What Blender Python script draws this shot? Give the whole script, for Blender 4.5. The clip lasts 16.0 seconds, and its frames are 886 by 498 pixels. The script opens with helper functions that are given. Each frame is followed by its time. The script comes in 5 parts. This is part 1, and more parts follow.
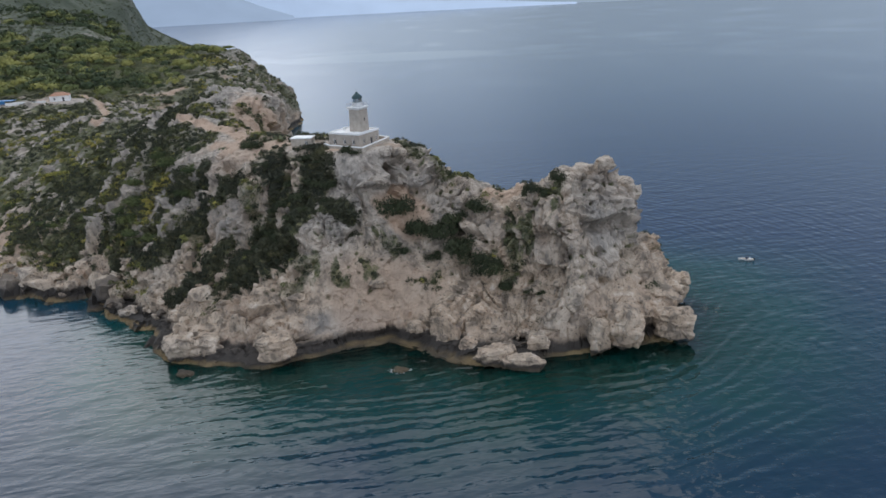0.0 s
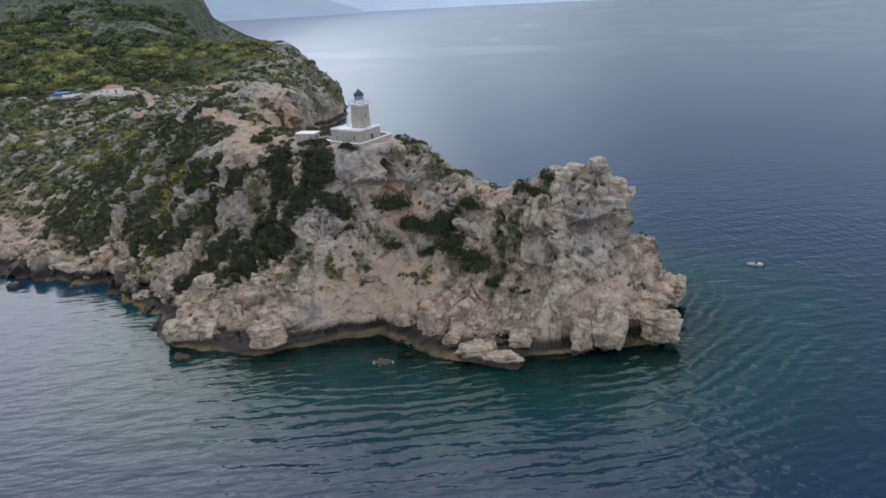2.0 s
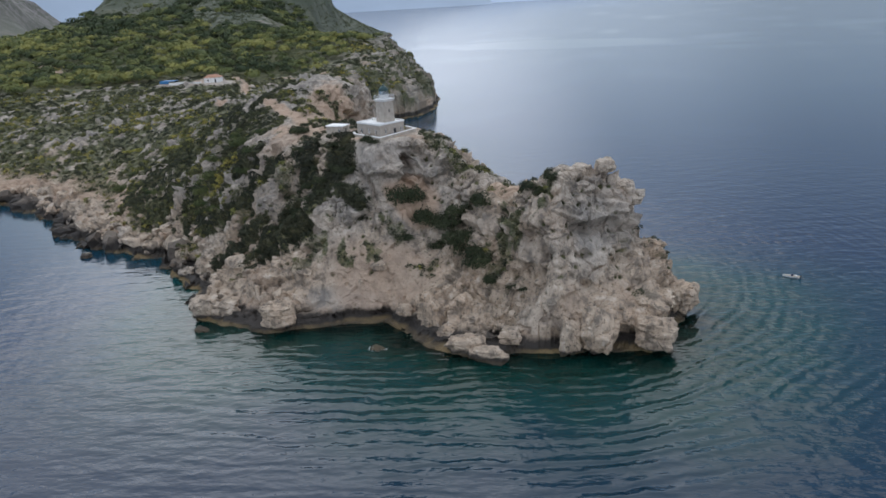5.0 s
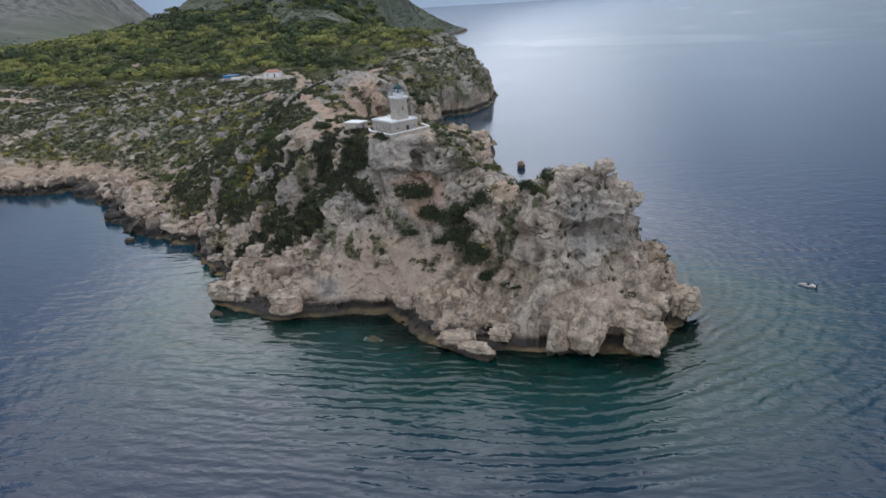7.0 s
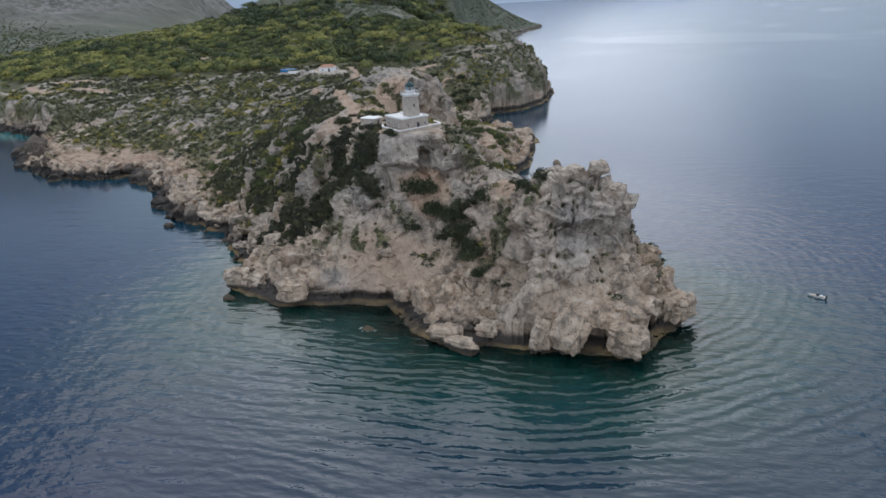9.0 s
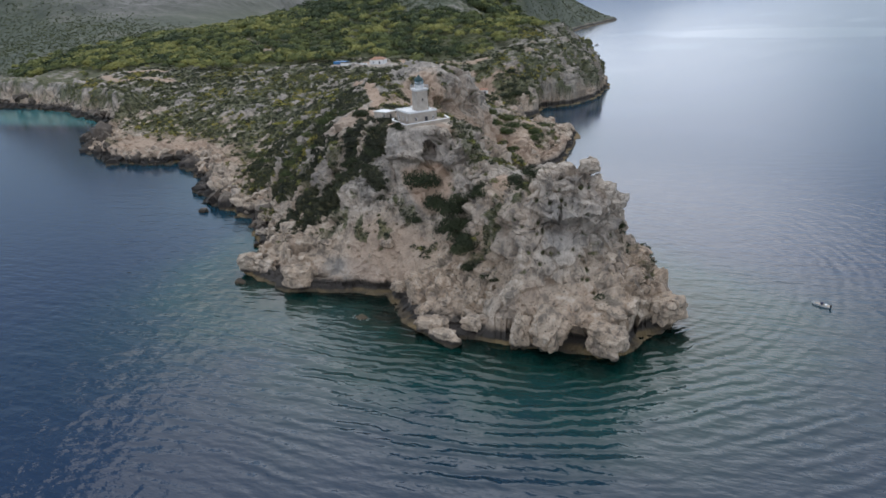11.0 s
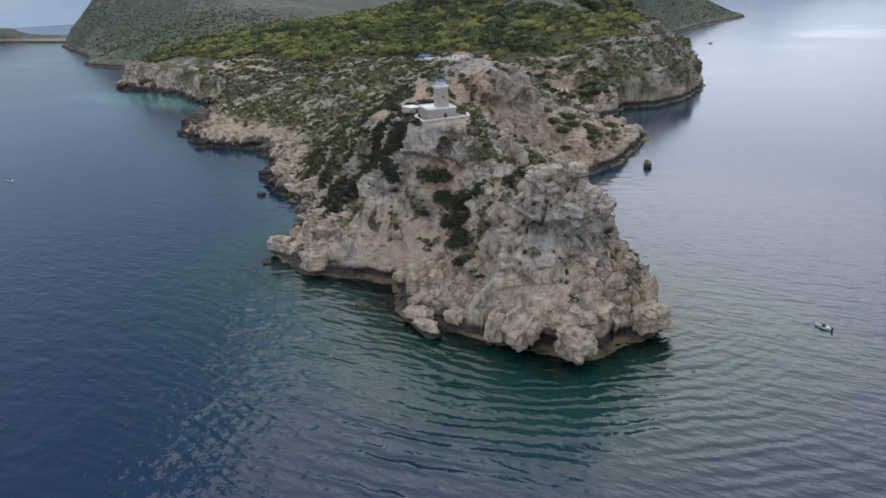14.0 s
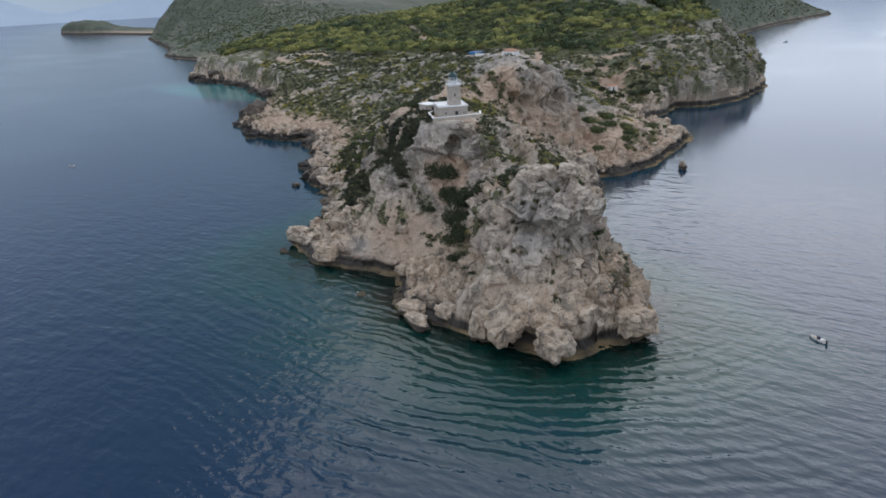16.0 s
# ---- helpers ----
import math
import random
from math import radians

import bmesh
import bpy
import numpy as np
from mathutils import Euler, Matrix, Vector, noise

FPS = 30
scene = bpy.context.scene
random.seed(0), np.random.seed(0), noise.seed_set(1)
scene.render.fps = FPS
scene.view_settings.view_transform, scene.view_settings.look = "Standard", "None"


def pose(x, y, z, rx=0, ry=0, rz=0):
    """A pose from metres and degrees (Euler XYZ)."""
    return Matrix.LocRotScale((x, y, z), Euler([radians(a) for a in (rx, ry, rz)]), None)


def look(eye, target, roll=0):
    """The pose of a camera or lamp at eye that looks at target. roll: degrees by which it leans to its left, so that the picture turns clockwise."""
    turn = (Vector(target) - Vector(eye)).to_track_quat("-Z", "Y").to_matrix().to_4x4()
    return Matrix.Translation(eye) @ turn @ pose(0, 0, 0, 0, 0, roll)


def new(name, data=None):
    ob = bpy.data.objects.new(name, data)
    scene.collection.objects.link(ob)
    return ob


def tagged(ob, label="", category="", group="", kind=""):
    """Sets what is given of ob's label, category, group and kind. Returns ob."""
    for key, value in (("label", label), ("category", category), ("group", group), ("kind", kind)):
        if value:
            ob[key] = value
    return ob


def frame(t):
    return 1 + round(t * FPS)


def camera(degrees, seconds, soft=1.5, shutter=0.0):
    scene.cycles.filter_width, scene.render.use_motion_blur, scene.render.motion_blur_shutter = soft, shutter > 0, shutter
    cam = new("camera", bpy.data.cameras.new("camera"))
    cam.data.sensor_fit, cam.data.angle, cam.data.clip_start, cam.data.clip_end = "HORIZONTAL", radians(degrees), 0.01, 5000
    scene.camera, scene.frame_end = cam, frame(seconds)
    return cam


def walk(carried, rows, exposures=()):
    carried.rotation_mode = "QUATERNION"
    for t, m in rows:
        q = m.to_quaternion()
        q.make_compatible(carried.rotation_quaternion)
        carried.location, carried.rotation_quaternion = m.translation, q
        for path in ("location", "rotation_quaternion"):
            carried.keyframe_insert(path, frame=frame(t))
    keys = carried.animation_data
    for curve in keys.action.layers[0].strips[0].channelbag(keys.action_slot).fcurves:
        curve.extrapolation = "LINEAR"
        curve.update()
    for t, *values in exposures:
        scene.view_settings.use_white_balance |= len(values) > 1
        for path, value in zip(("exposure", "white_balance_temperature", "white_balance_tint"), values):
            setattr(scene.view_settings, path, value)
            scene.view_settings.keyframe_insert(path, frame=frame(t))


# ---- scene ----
cam = camera(62.4, 16.0, 1.6)
PATH = [
    (0, (-3.069, 1.188, 81.661), (-3.081, 3.078, 81.007), -2.9),
    (0.5, (1.403, 0.576, 81.711), (1.35, 2.465, 81.056), -2.9),
    (1, (6.142, -0.108, 81.902), (6.047, 1.779, 81.245), -3.0),
    (1.5, (10.863, -0.509, 82.006), (10.723, 1.375, 81.348), -3.0),
    (2, (15.628, -0.855, 82.147), (15.442, 1.024, 81.487), -3.0),
    (2.5, (20.473, -0.933, 82.313), (20.237, 0.939, 81.651), -3.1),
    (3, (25.498, -0.977, 82.411), (25.207, 0.887, 81.748), -3.2),
    (3.5, (30.534, -0.683, 82.378), (30.185, 1.172, 81.715), -3.3),
    (4, (35.597, -0.423, 82.382), (35.192, 1.42, 81.718), -3.4),
    (6.3, (59.042, 2.013, 82.97), (58.4, 3.787, 82.304), -3.4),
    (6.5, (61.082, 2.284, 82.982), (60.42, 4.05, 82.316), -3.5),
    (7, (66.216, 3.139, 83.066), (65.505, 4.885, 82.4), -3.5),
    (7.5, (71.297, 4.032, 83.175), (70.538, 5.758, 82.509), -3.5),
    (8, (76.444, 5.266, 83.23), (75.638, 6.971, 82.563), -3.4),
    (8.5, (81.605, 6.647, 83.2), (80.752, 8.33, 82.534), -3.4),
    (9, (86.769, 8.339, 83.144), (85.871, 9.997, 82.478), -3.4),
    (9.5, (91.836, 10.103, 83.238), (90.894, 11.736, 82.57), -3.3),
    (10, (96.818, 12.132, 83.166), (95.833, 13.739, 82.497), -3.3),
    (12.3, (119.46, 23.195, 83.091), (118.284, 24.665, 82.416), -3.2),
    (12.5, (121.405, 24.149, 83.114), (120.213, 25.607, 82.44), -3.1),
    (13, (126.361, 26.737, 83.248), (125.125, 28.158, 82.574), -3.0),
    (13.5, (131.299, 29.76, 83.401), (130.02, 31.142, 82.727), -3.0),
    (14, (135.866, 32.924, 83.524), (134.549, 34.27, 82.85), -3.0),
    (14.5, (140.299, 36.044, 83.616), (138.945, 37.353, 82.942), -3.1),
    (15, (144.526, 39.057, 83.723), (143.138, 40.328, 83.048), -3.1),
    (15.5, (148.696, 42.359, 83.784), (147.275, 43.593, 83.108), -3.0),
    (16, (152.667, 45.705, 83.887), (151.216, 46.904, 83.21), -2.9),
]
walk(cam, [(t, look(eye, target, roll)) for t, eye, target, roll in PATH])

# ---- sky and sun: hazy overcast, brightest behind the headland ----
SUN_AZ, SUN_EL = radians(25), radians(50)      # azimuth from +y towards -x
world = bpy.data.worlds.new("overcast_sky")
scene.world = world
world.use_nodes = True
wn, wl = world.node_tree.nodes, world.node_tree.links
wn.clear()
w_out = wn.new("ShaderNodeOutputWorld")
w_bg = wn.new("ShaderNodeBackground")
w_sky = wn.new("ShaderNodeTexSky")
w_sky.sky_type = "NISHITA"
w_sky.sun_disc = False
w_sky.sun_elevation = SUN_EL
w_sky.sun_rotation = -SUN_AZ
w_sky.air_density, w_sky.dust_density, w_sky.ozone_density = 1.0, 2.2, 1.5
w_mix = wn.new("ShaderNodeMix")
w_mix.data_type = "RGBA"
w_mix.inputs[0].default_value = 0.85
wl.new(w_sky.outputs[0], w_mix.inputs[6])
wl.new(w_mix.outputs[2], w_bg.inputs[0])
# cloud sheet, thinner and brighter towards the sun; its unseen rear is brightened to light the cliffs
w_glow = wn.new("ShaderNodeTexGradient")
glow_turn = Matrix.Rotation(radians(18), 3, "Y") @ Matrix.Rotation(-(radians(90) + SUN_AZ), 3, "Z")
w_glow.texture_mapping.rotation = glow_turn.to_euler("XYZ")
w_glow.texture_mapping.scale = (0.5, 0.5, 0.5)
w_glow.texture_mapping.translation = (0.5, 0, 0)
w_cloud = wn.new("ShaderNodeValToRGB")
w_cloud.color_ramp.interpolation = "EASE"
cloud = w_cloud.color_ramp.elements
cloud.new(0.5)
cloud.new(0.6)
cloud.new(0.7)
for e_, (at_, k_, red) in zip(cloud, ((0.25, 1.25, 0.645), (0.52, 0.88, 0.585), (0.90, 0.42, 0.505), (0.955, 0.66, 0.545), (0.99, 1.48, 0.625))):
    e_.position, e_.color = at_, (red * k_, 0.70 * k_, (1.46 - red) * k_, 1)
wl.new(w_glow.outputs[1], w_cloud.inputs[0])
w_gain = wn.new("ShaderNodeVectorMath")
w_gain.operation = "SCALE"
w_gain.inputs[3].default_value = 9.0
wl.new(w_cloud.outputs[0], w_gain.inputs[0])
wl.new(w_gain.outputs[0], w_mix.inputs[7])
w_bg.inputs[1].default_value = 0.154
wl.new(w_bg.outputs[0], w_out.inputs[0])
sun = new("sun", bpy.data.lights.new("sun", "SUN"))
sun.data.energy, sun.data.angle, sun.data.color = 1.3, radians(70), (1.0, 0.94, 0.87)
sun.matrix_world = look((0, 0, 300), (300 * math.sin(SUN_AZ), -300 * math.cos(SUN_AZ), 300 - 300 * math.tan(SUN_EL)))


# ---- noise on arrays ----
def lattice(ix, iy, iz, seed):
    n = (ix * 374761393 + iy * 668265263 + iz * 2147483647 + seed * 1274126177) & 0xFFFFFFFF
    n = ((n ^ (n >> 13)) * 1274126177) & 0xFFFFFFFF
    n = ((n ^ (n >> 16)) * 2246822519) & 0xFFFFFFFF
    return ((n ^ (n >> 15)) & 0xFFFFFF) / float(0xFFFFFF)


def vnoise(p, seed=0):
    """Smooth noise from -1 to 1 at the rows of p."""
    f = np.floor(p).astype(np.int64)
    u = p - f
    u = u * u * u * (u * (u * 6 - 15) + 10)
    total = np.zeros(len(p))
    for dx in (0, 1):
        for dy in (0, 1):
            for dz in (0, 1):
                w = (u[:, 0] if dx else 1 - u[:, 0]) * (u[:, 1] if dy else 1 - u[:, 1]) * (u[:, 2] if dz else 1 - u[:, 2])
                total += w * lattice(f[:, 0] + dx, f[:, 1] + dy, f[:, 2] + dz, seed)
    return total * 2 - 1


def fractal(p, octaves, seed=0, gain=0.5):
    total, amp, norm = np.zeros(len(p)), 1.0, 0.0
    for i in range(octaves):
        total += amp * vnoise(p * 2.03 ** i + 17.3 * i, seed + i)
        norm += amp
        amp *= gain
    return total / norm


def ridged(p, octaves, seed=0):
    total, amp, norm = np.zeros(len(p)), 1.0, 0.0
    for i in range(octaves):
        total += amp * (1 - 2 * np.abs(vnoise(p * 2.07 ** i + 9.1 * i, seed + i)))
        norm += amp
        amp *= 0.55
    return total / norm


def cells(p, seed=0):
    """Distance to the nearest and second nearest of scattered points, and the nearest one's own random value."""
    f = np.floor(p).astype(np.int64)
    d1, d2, val = np.full(len(p), 9.0), np.full(len(p), 9.0), np.zeros(len(p))
    for dx in (-1, 0, 1):
        for dy in (-1, 0, 1):
            for dz in (-1, 0, 1):
                c = f + (dx, dy, dz)
                q = np.stack([c[:, a] + lattice(c[:, 0], c[:, 1], c[:, 2], seed + 11 * a + 1) for a in range(3)], 1)
                d = np.sqrt(((q - p) ** 2).sum(1))
                near = d < d1
                d2 = np.where(near, d1, np.minimum(d2, d))
                val = np.where(near, lattice(c[:, 0], c[:, 1], c[:, 2], seed + 77), val)
                d1 = np.where(near, d, d1)
    return d1, d2, val


def slabs(p, seed=0):
    """Broken rock: a step for each cell with a crack round it, and a face that leans its own way."""
    f = np.floor(p).astype(np.int64)
    d1, d2, val, lean = np.full(len(p), 9.0), np.full(len(p), 9.0), np.zeros(len(p)), np.zeros(len(p))
    for dx in (-1, 0, 1):
        for dy in (-1, 0, 1):
            for dz in (-1, 0, 1):
                c = f + (dx, dy, dz)
                away = p - np.stack([c[:, a] + lattice(c[:, 0], c[:, 1], c[:, 2], seed + 11 * a + 1) for a in range(3)], 1)
                d = np.sqrt((away ** 2).sum(1))
                near = d < d1
                d2 = np.where(near, d1, np.minimum(d2, d))
                own = lattice(c[:, 0], c[:, 1], c[:, 2], seed + 77)
                val = np.where(near, own, val)
                tilt = away[:, 0] * np.cos(own * 40) + away[:, 1] * np.sin(own * 40) + away[:, 2] * np.cos(own * 90)
                lean = np.where(near, tilt, lean)
                d1 = np.where(near, d, d1)
    return (val - 0.5) * smooth(0.0, 0.06, d2 - d1) - 0.3 * smooth(0.07, 0.0, d2 - d1), np.clip(lean, -0.7, 0.7) * smooth(0.0, 0.05, d2 - d1)


def smooth(a, b, x):
    u = np.clip((x - a) / (b - a), 0, 1)
    return u * u * (3 - 2 * u)


# ---- plan of the land: the shore, and the landforms with their heights ----
SHORE_WEST = [(-2300, 1500), (-1900, 800), (-1621, 664), (-1354, 594), (-1134, 527), (-1041, 482), (-995, 473), (-899, 478), (-760, 432), (-703, 405),
              (-662, 367), (-618, 364), (-567, 367), (-527, 365), (-452, 345), (-406, 337), (-381, 318), (-367, 296), (-345, 278), (-300, 256),
              (-267, 250), (-240, 259), (-233, 268), (-200, 246), (-186, 241), (-164, 224)]
SHORE_FRONT = [(-144, 214), (-125, 206), (-113, 205), (-104, 200), (-100, 191), (-92, 186), (-83, 181), (-79, 168), (-72, 162), (-60, 159),
               (-48, 156), (-38, 160), (-28, 165), (-19, 167), (-12, 163), (-2, 155), (4, 153), (10, 153), (16, 154), (21, 156),
               (30, 156), (36, 159), (46, 160), (50, 160), (54, 165), (56, 174), (59, 184), (59, 191), (55, 197)]
SHORE_BACK = [(49, 203), (36, 212), (20, 222), (6, 236), (-6, 252), (-20, 272), (-34, 290), (-46, 303), (-40, 311), (-40, 326), (-41, 340), (-50, 370),
              (-57, 388), (-54, 391), (-64, 406), (-85, 407), (-100, 415), (-116, 428), (-112, 449), (-122, 478), (-106, 492), (-103, 530),
              (-115, 583), (-124, 607), (-150, 640), (-200, 700), (-280, 850), (-392, 1059), (-435, 1261), (-463, 1514), (-640, 1800),
              (-1200, 2300), (-2000, 2400)]
SHORE = SHORE_WEST + SHORE_FRONT + SHORE_BACK
LANDFORMS = {
    "tip_terrace": [(44, 170, 12), (51, 166, 9), (51, 184, 13.5), (57, 183, 6.5), (50, 161, 5), (43, 197, 12), (59, 186, 5), (46.5, 181, 18), (43.5, 175, 19), (47.6, 172.7, 13.7), (53, 172, 9),
                    (55.5, 188.5, 9.5), (53, 192, 9.5), (49, 191, 14), (45, 191, 17.5)],
    "peak": [(34.4, 180, 40.5), (39, 182, 39), (37, 178, 36), (42.5, 181, 35), (44.2, 183, 29.5), (41, 177, 31), (30, 174, 35.8), (25, 171, 33), (26.5, 167, 27.5), (29.5, 168.3, 24.5), (10, 174.5, 25), (18, 168.5, 20), (34, 172, 26), (41, 173, 24), (22, 165.5, 17),
             (16, 171, 26), (34, 166.5, 16), (40.4, 169, 14.5), (18, 186, 34), (28, 184, 38), (12, 187, 32), (7, 184, 29), (38, 190, 27), (28, 196, 25), (14, 200, 27)],
    "low_face": [(13, 169, 14), (19, 164.5, 10), (28, 162.5, 16), (28, 158.5, 9.5), (45, 163, 8.6), (13, 162, 7), (23, 158, 8), (32, 157, 6), (39, 158, 8), (6, 171, 14)],
    "bowl": [(1, 179, 19), (0, 185, 23), (-7, 180, 16), (-7, 172, 12), (-14, 181, 21), (-19, 176, 16), (-18, 172, 9), (-31, 169, 9), (-30, 172, 14),
             (-39, 163, 4)],
    "rib": [(-36, 174.5, 22.5), (-31, 178.5, 27.5), (-22, 178, 23), (-28, 175, 20), (-44, 171, 13), (-60, 175, 10)],
    "upper_face": [(-31, 186, 36), (-24, 188, 41), (-20.5, 190, 39.5), (-16.5, 191, 33.5), (-17, 193.5, 40), (-16, 188, 28.6), (-13, 199, 43), (-12, 192.5, 33), (-10, 195.5, 38), (-8.4, 198, 39.3), (1.3, 193, 34), (-3.6, 190.7, 32), (-18.5, 185, 30),
                   (-2, 204, 33), (-13, 222, 33), (-13, 236, 25), (3, 215, 24)],
    "tower_knoll": [(-25, 200, 44.3), (-19, 205, 44), (-33, 197, 44), (-37, 201, 44.2), (-45, 206, 43.8), (-60, 215, 43), (-49, 198, 41), (-67, 208, 42),
                    (-28, 208, 44.2), (-24, 193, 43.5)],
    "west_face": [(-62.5, 191, 27), (-56, 193, 34), (-52, 188.5, 25), (-53, 185, 22), (-89, 224, 34), (-110, 229, 23), (-68, 193, 19), (-87, 210, 23), (-81, 192, 12), (-91, 190, 4), (-113, 219, 12),
                  (-127, 214, 7), (-160, 238, 6), (-154, 250, 12), (-121, 236, 20), (-178, 285, 17), (-211, 282, 9), (-200, 287, 10), (-258, 316, 17),
                  (-267, 297, 10), (-301, 302, 11)],
    "scrub_slope": [(-234, 349, 26), (-268, 341, 23), (-200, 352, 29), (-255, 313, 18), (-112, 286, 42), (-73, 245, 44), (-100, 251, 41),
                    (-217, 420, 36), (-245, 415, 35.5), (-192, 413, 32), (-150, 330, 38), (-130, 380, 30), (-350, 330, 16)],
    "crag": [(-83, 285, 53), (-77, 281, 50), (-70, 262, 43), (-65, 270, 45), (-64.5, 280, 46), (-65.5, 289, 44), (-65.5, 297, 42), (-44, 290, 11.6), (-67, 304, 39), (-70, 311, 33), (-69, 314.5, 22), (-65, 314, 14), (-62, 269, 28), (-61, 280, 29),
             (-62, 289, 27), (-61.8, 297, 24), (-63.5, 304, 22), (-78, 296, 47), (-82, 306, 44), (-54, 269, 24), (-52, 280, 16), (-56, 300, 13), (-60, 311, 10.5), (-88, 314, 40), (-96, 343, 24), (-86, 328, 20)],
    "low_point": [(-52, 309, 9), (-60, 327, 15), (-54, 318, 12.5), (-50, 326, 11.5), (-76, 331, 16.7), (-69, 352, 16), (-59, 334, 13), (-52, 338, 12), (-48, 341, 11), (-43, 340, 6), (-57, 383, 6), (-80, 370, 12), (-90, 395, 8)],
    "cove_slope": [(-152, 450, 13.4), (-125, 470, 21), (-150, 470, 24), (-114, 451, 9), (-110, 420, 8), (-120, 390, 16)],
    "far_nose": [(-109, 495, 11), (-116, 494, 22), (-148, 500, 35), (-115, 549, 19), (-133, 552, 35), (-160, 594, 48), (-150, 625, 30), (-205, 512, 34)],
    "wood": [(-300, 480, 38), (-400, 450, 33), (-394, 363, 24), (-500, 500, 36), (-650, 470, 30), (-600, 384, 24), (-500, 385, 25), (-430, 362, 23),
             (-660, 390, 16), (-332, 569, 52), (-254, 546, 48), (-338, 728, 62), (-512, 760, 56), (-700, 640, 40), (-900, 540, 25), (-1000, 520, 20)],
    "hill": [(-400, 770, 82), (-311, 660, 72), (-659, 948, 88), (-760, 900, 40), (-560, 1000, 170), (-480, 1150, 86), (-480, 1400, 24), (-560, 1330, 72), (-640, 1270, 110), (-690, 1330, 240),
             (-600, 1250, 250), (-800, 1300, 120), (-420, 1000, 90)],
    "mountain": [(-888, 708, 46), (-1000, 700, 52), (-1257, 877, 120), (-1400, 1000, 250), (-1133, 1192, 96), (-1099, 1226, 40), (-1421, 690, 84),
                 (-1452, 612, 16), (-1364, 813, 140), (-1500, 950, 300), (-1700, 1200, 380), (-1300, 1200, 240), (-977, 1033, 40), (-911, 1128, 34), (-1010, 1250, 28), (-1110, 1370, 24), (-1260, 1560, 20), (-1400, 1760, 16),
                 (-1640, 700, 40), (-1900, 900, 120)],
}


def shore_distance(x, y):
    """Distance to the shore, positive on land."""
    best, inside = np.full(len(x), 1e9), np.zeros(len(x), bool)
    for (ax, ay), (bx, by) in zip(SHORE, SHORE[1:] + SHORE[:1]):
        ex, ey = bx - ax, by - ay
        u = np.clip(((x - ax) * ex + (y - ay) * ey) / (ex * ex + ey * ey), 0, 1)
        best = np.minimum(best, np.hypot(x - ax - u * ex, y - ay - u * ey))
        if ay != by:
            inside ^= ((ay > y) != (by > y)) & (x < (bx - ax) * (y - ay) / (by - ay) + ax)
    return np.where(inside, best, -best)


def land_spline():
    """A surface of cones through the landforms and the shore."""
    pts = [(x, y, z) for form in LANDFORMS.values() for x, y, z in form]
    for (ax, ay), (bx, by) in zip(SHORE, SHORE[1:] + SHORE[:1]):
        steps = max(1, int(math.hypot(bx - ax, by - ay) / 30)) if math.hypot(bx - ax, by - ay) < 400 else 4
        for i in range(steps):
            u = i / steps
            pts.append((ax + u * (bx - ax), ay + u * (by - ay), 0.4))
    pts = np.array(pts)
    r = np.hypot(pts[:, None, 0] - pts[None, :, 0], pts[:, None, 1] - pts[None, :, 1])
    return pts, np.linalg.solve(r + np.eye(len(pts)) * 1e-6, pts[:, 2])


KNOTS, WEIGHTS = land_spline()


def land_height(x, y):
    out = np.zeros(len(x))
    for a in range(0, len(x), 20000):
        s = slice(a, a + 20000)
        out[s] = np.hypot(x[s, None] - KNOTS[None, :, 0], y[s, None] - KNOTS[None, :, 1]) @ WEIGHTS
    return out


def bump(x, y, cx, cy, rx, ry, turn=0.0):
    """1 in the middle of a turned ellipse, 0 outside it."""
    c, s = math.cos(radians(turn)), math.sin(radians(turn))
    u, v = (x - cx) * c + (y - cy) * s, -(x - cx) * s + (y - cy) * c
    return np.clip(1 - (u / rx) ** 2 - (v / ry) ** 2, 0, 1)


# places level enough to stand on: x, y, radius, height
LEVELS = [(-27, 200, 10, 44.2), (-41, 203, 5, 44.1), (-217, 421, 12, 36.0), (-245, 416, 9, 35.6), (-152, 450, 8, 13.4)]


def place(x, y):
    """Height of the finished ground, and how far from the shore it is."""
    x, y = np.asarray(x, float), np.asarray(y, float)
    d = shore_distance(x, y)
    z = land_height(x, y)
    # ragged low rock wall along the shore with a ledge at its foot
    p = np.stack([x, y, x * 0], 1)
    wobble = fractal(p / 9.0, 3, 5)
    west = smooth(-70, -110, x)
    d = d + (1.0 + 3.4 * west) * fractal(p / 8.0, 3, 12) + (0.7 + 0.6 * west) * fractal(p / 2.6, 2, 14)
    wall = smooth(1.5, 3.6 + wobble, d) * (2.8 + 1.6 * wobble + west * (2.2 + 3.2 * np.maximum(wobble, -0.4)))
    wall = wall + smooth(1.5, 3.2, d) * smooth(22, 34, x) * smooth(200, 190, y) * (2.6 + 2.0 * wobble)
    bay = smooth(-350, -385, x) * smooth(-720, -670, x) * smooth(430, 400, y)
    wall = np.maximum(wall, bay * smooth(2.0, 11.0, d) * (21 + 5 * wobble))
    wall = np.maximum(wall, smooth(290, 310, y) * smooth(460, 430, y) * smooth(-140, -120, x) * smooth(1.2, 5.0, d) * (5.0 + 3 * wobble))
    z = np.maximum(z, wall)
    ledge = 0.30 + 0.45 * fractal(p / 2.5, 2, 8)
    width = 0.7 + 1.5 * fractal(p / 12.0, 2, 9)
    z = np.where(d < width + 0.8, np.minimum(z, ledge + np.maximum(d - width, 0) * 2.6), z)
    z = np.where(d < 0, -0.3 + np.maximum(d, -25) * 0.28, z)
    for cx, cy, r, h in LEVELS:
        w = smooth(r * 1.25, r * 0.8, np.hypot(x - cx, y - cy))
        z = z * (1 - w) + h * w
    return z, d


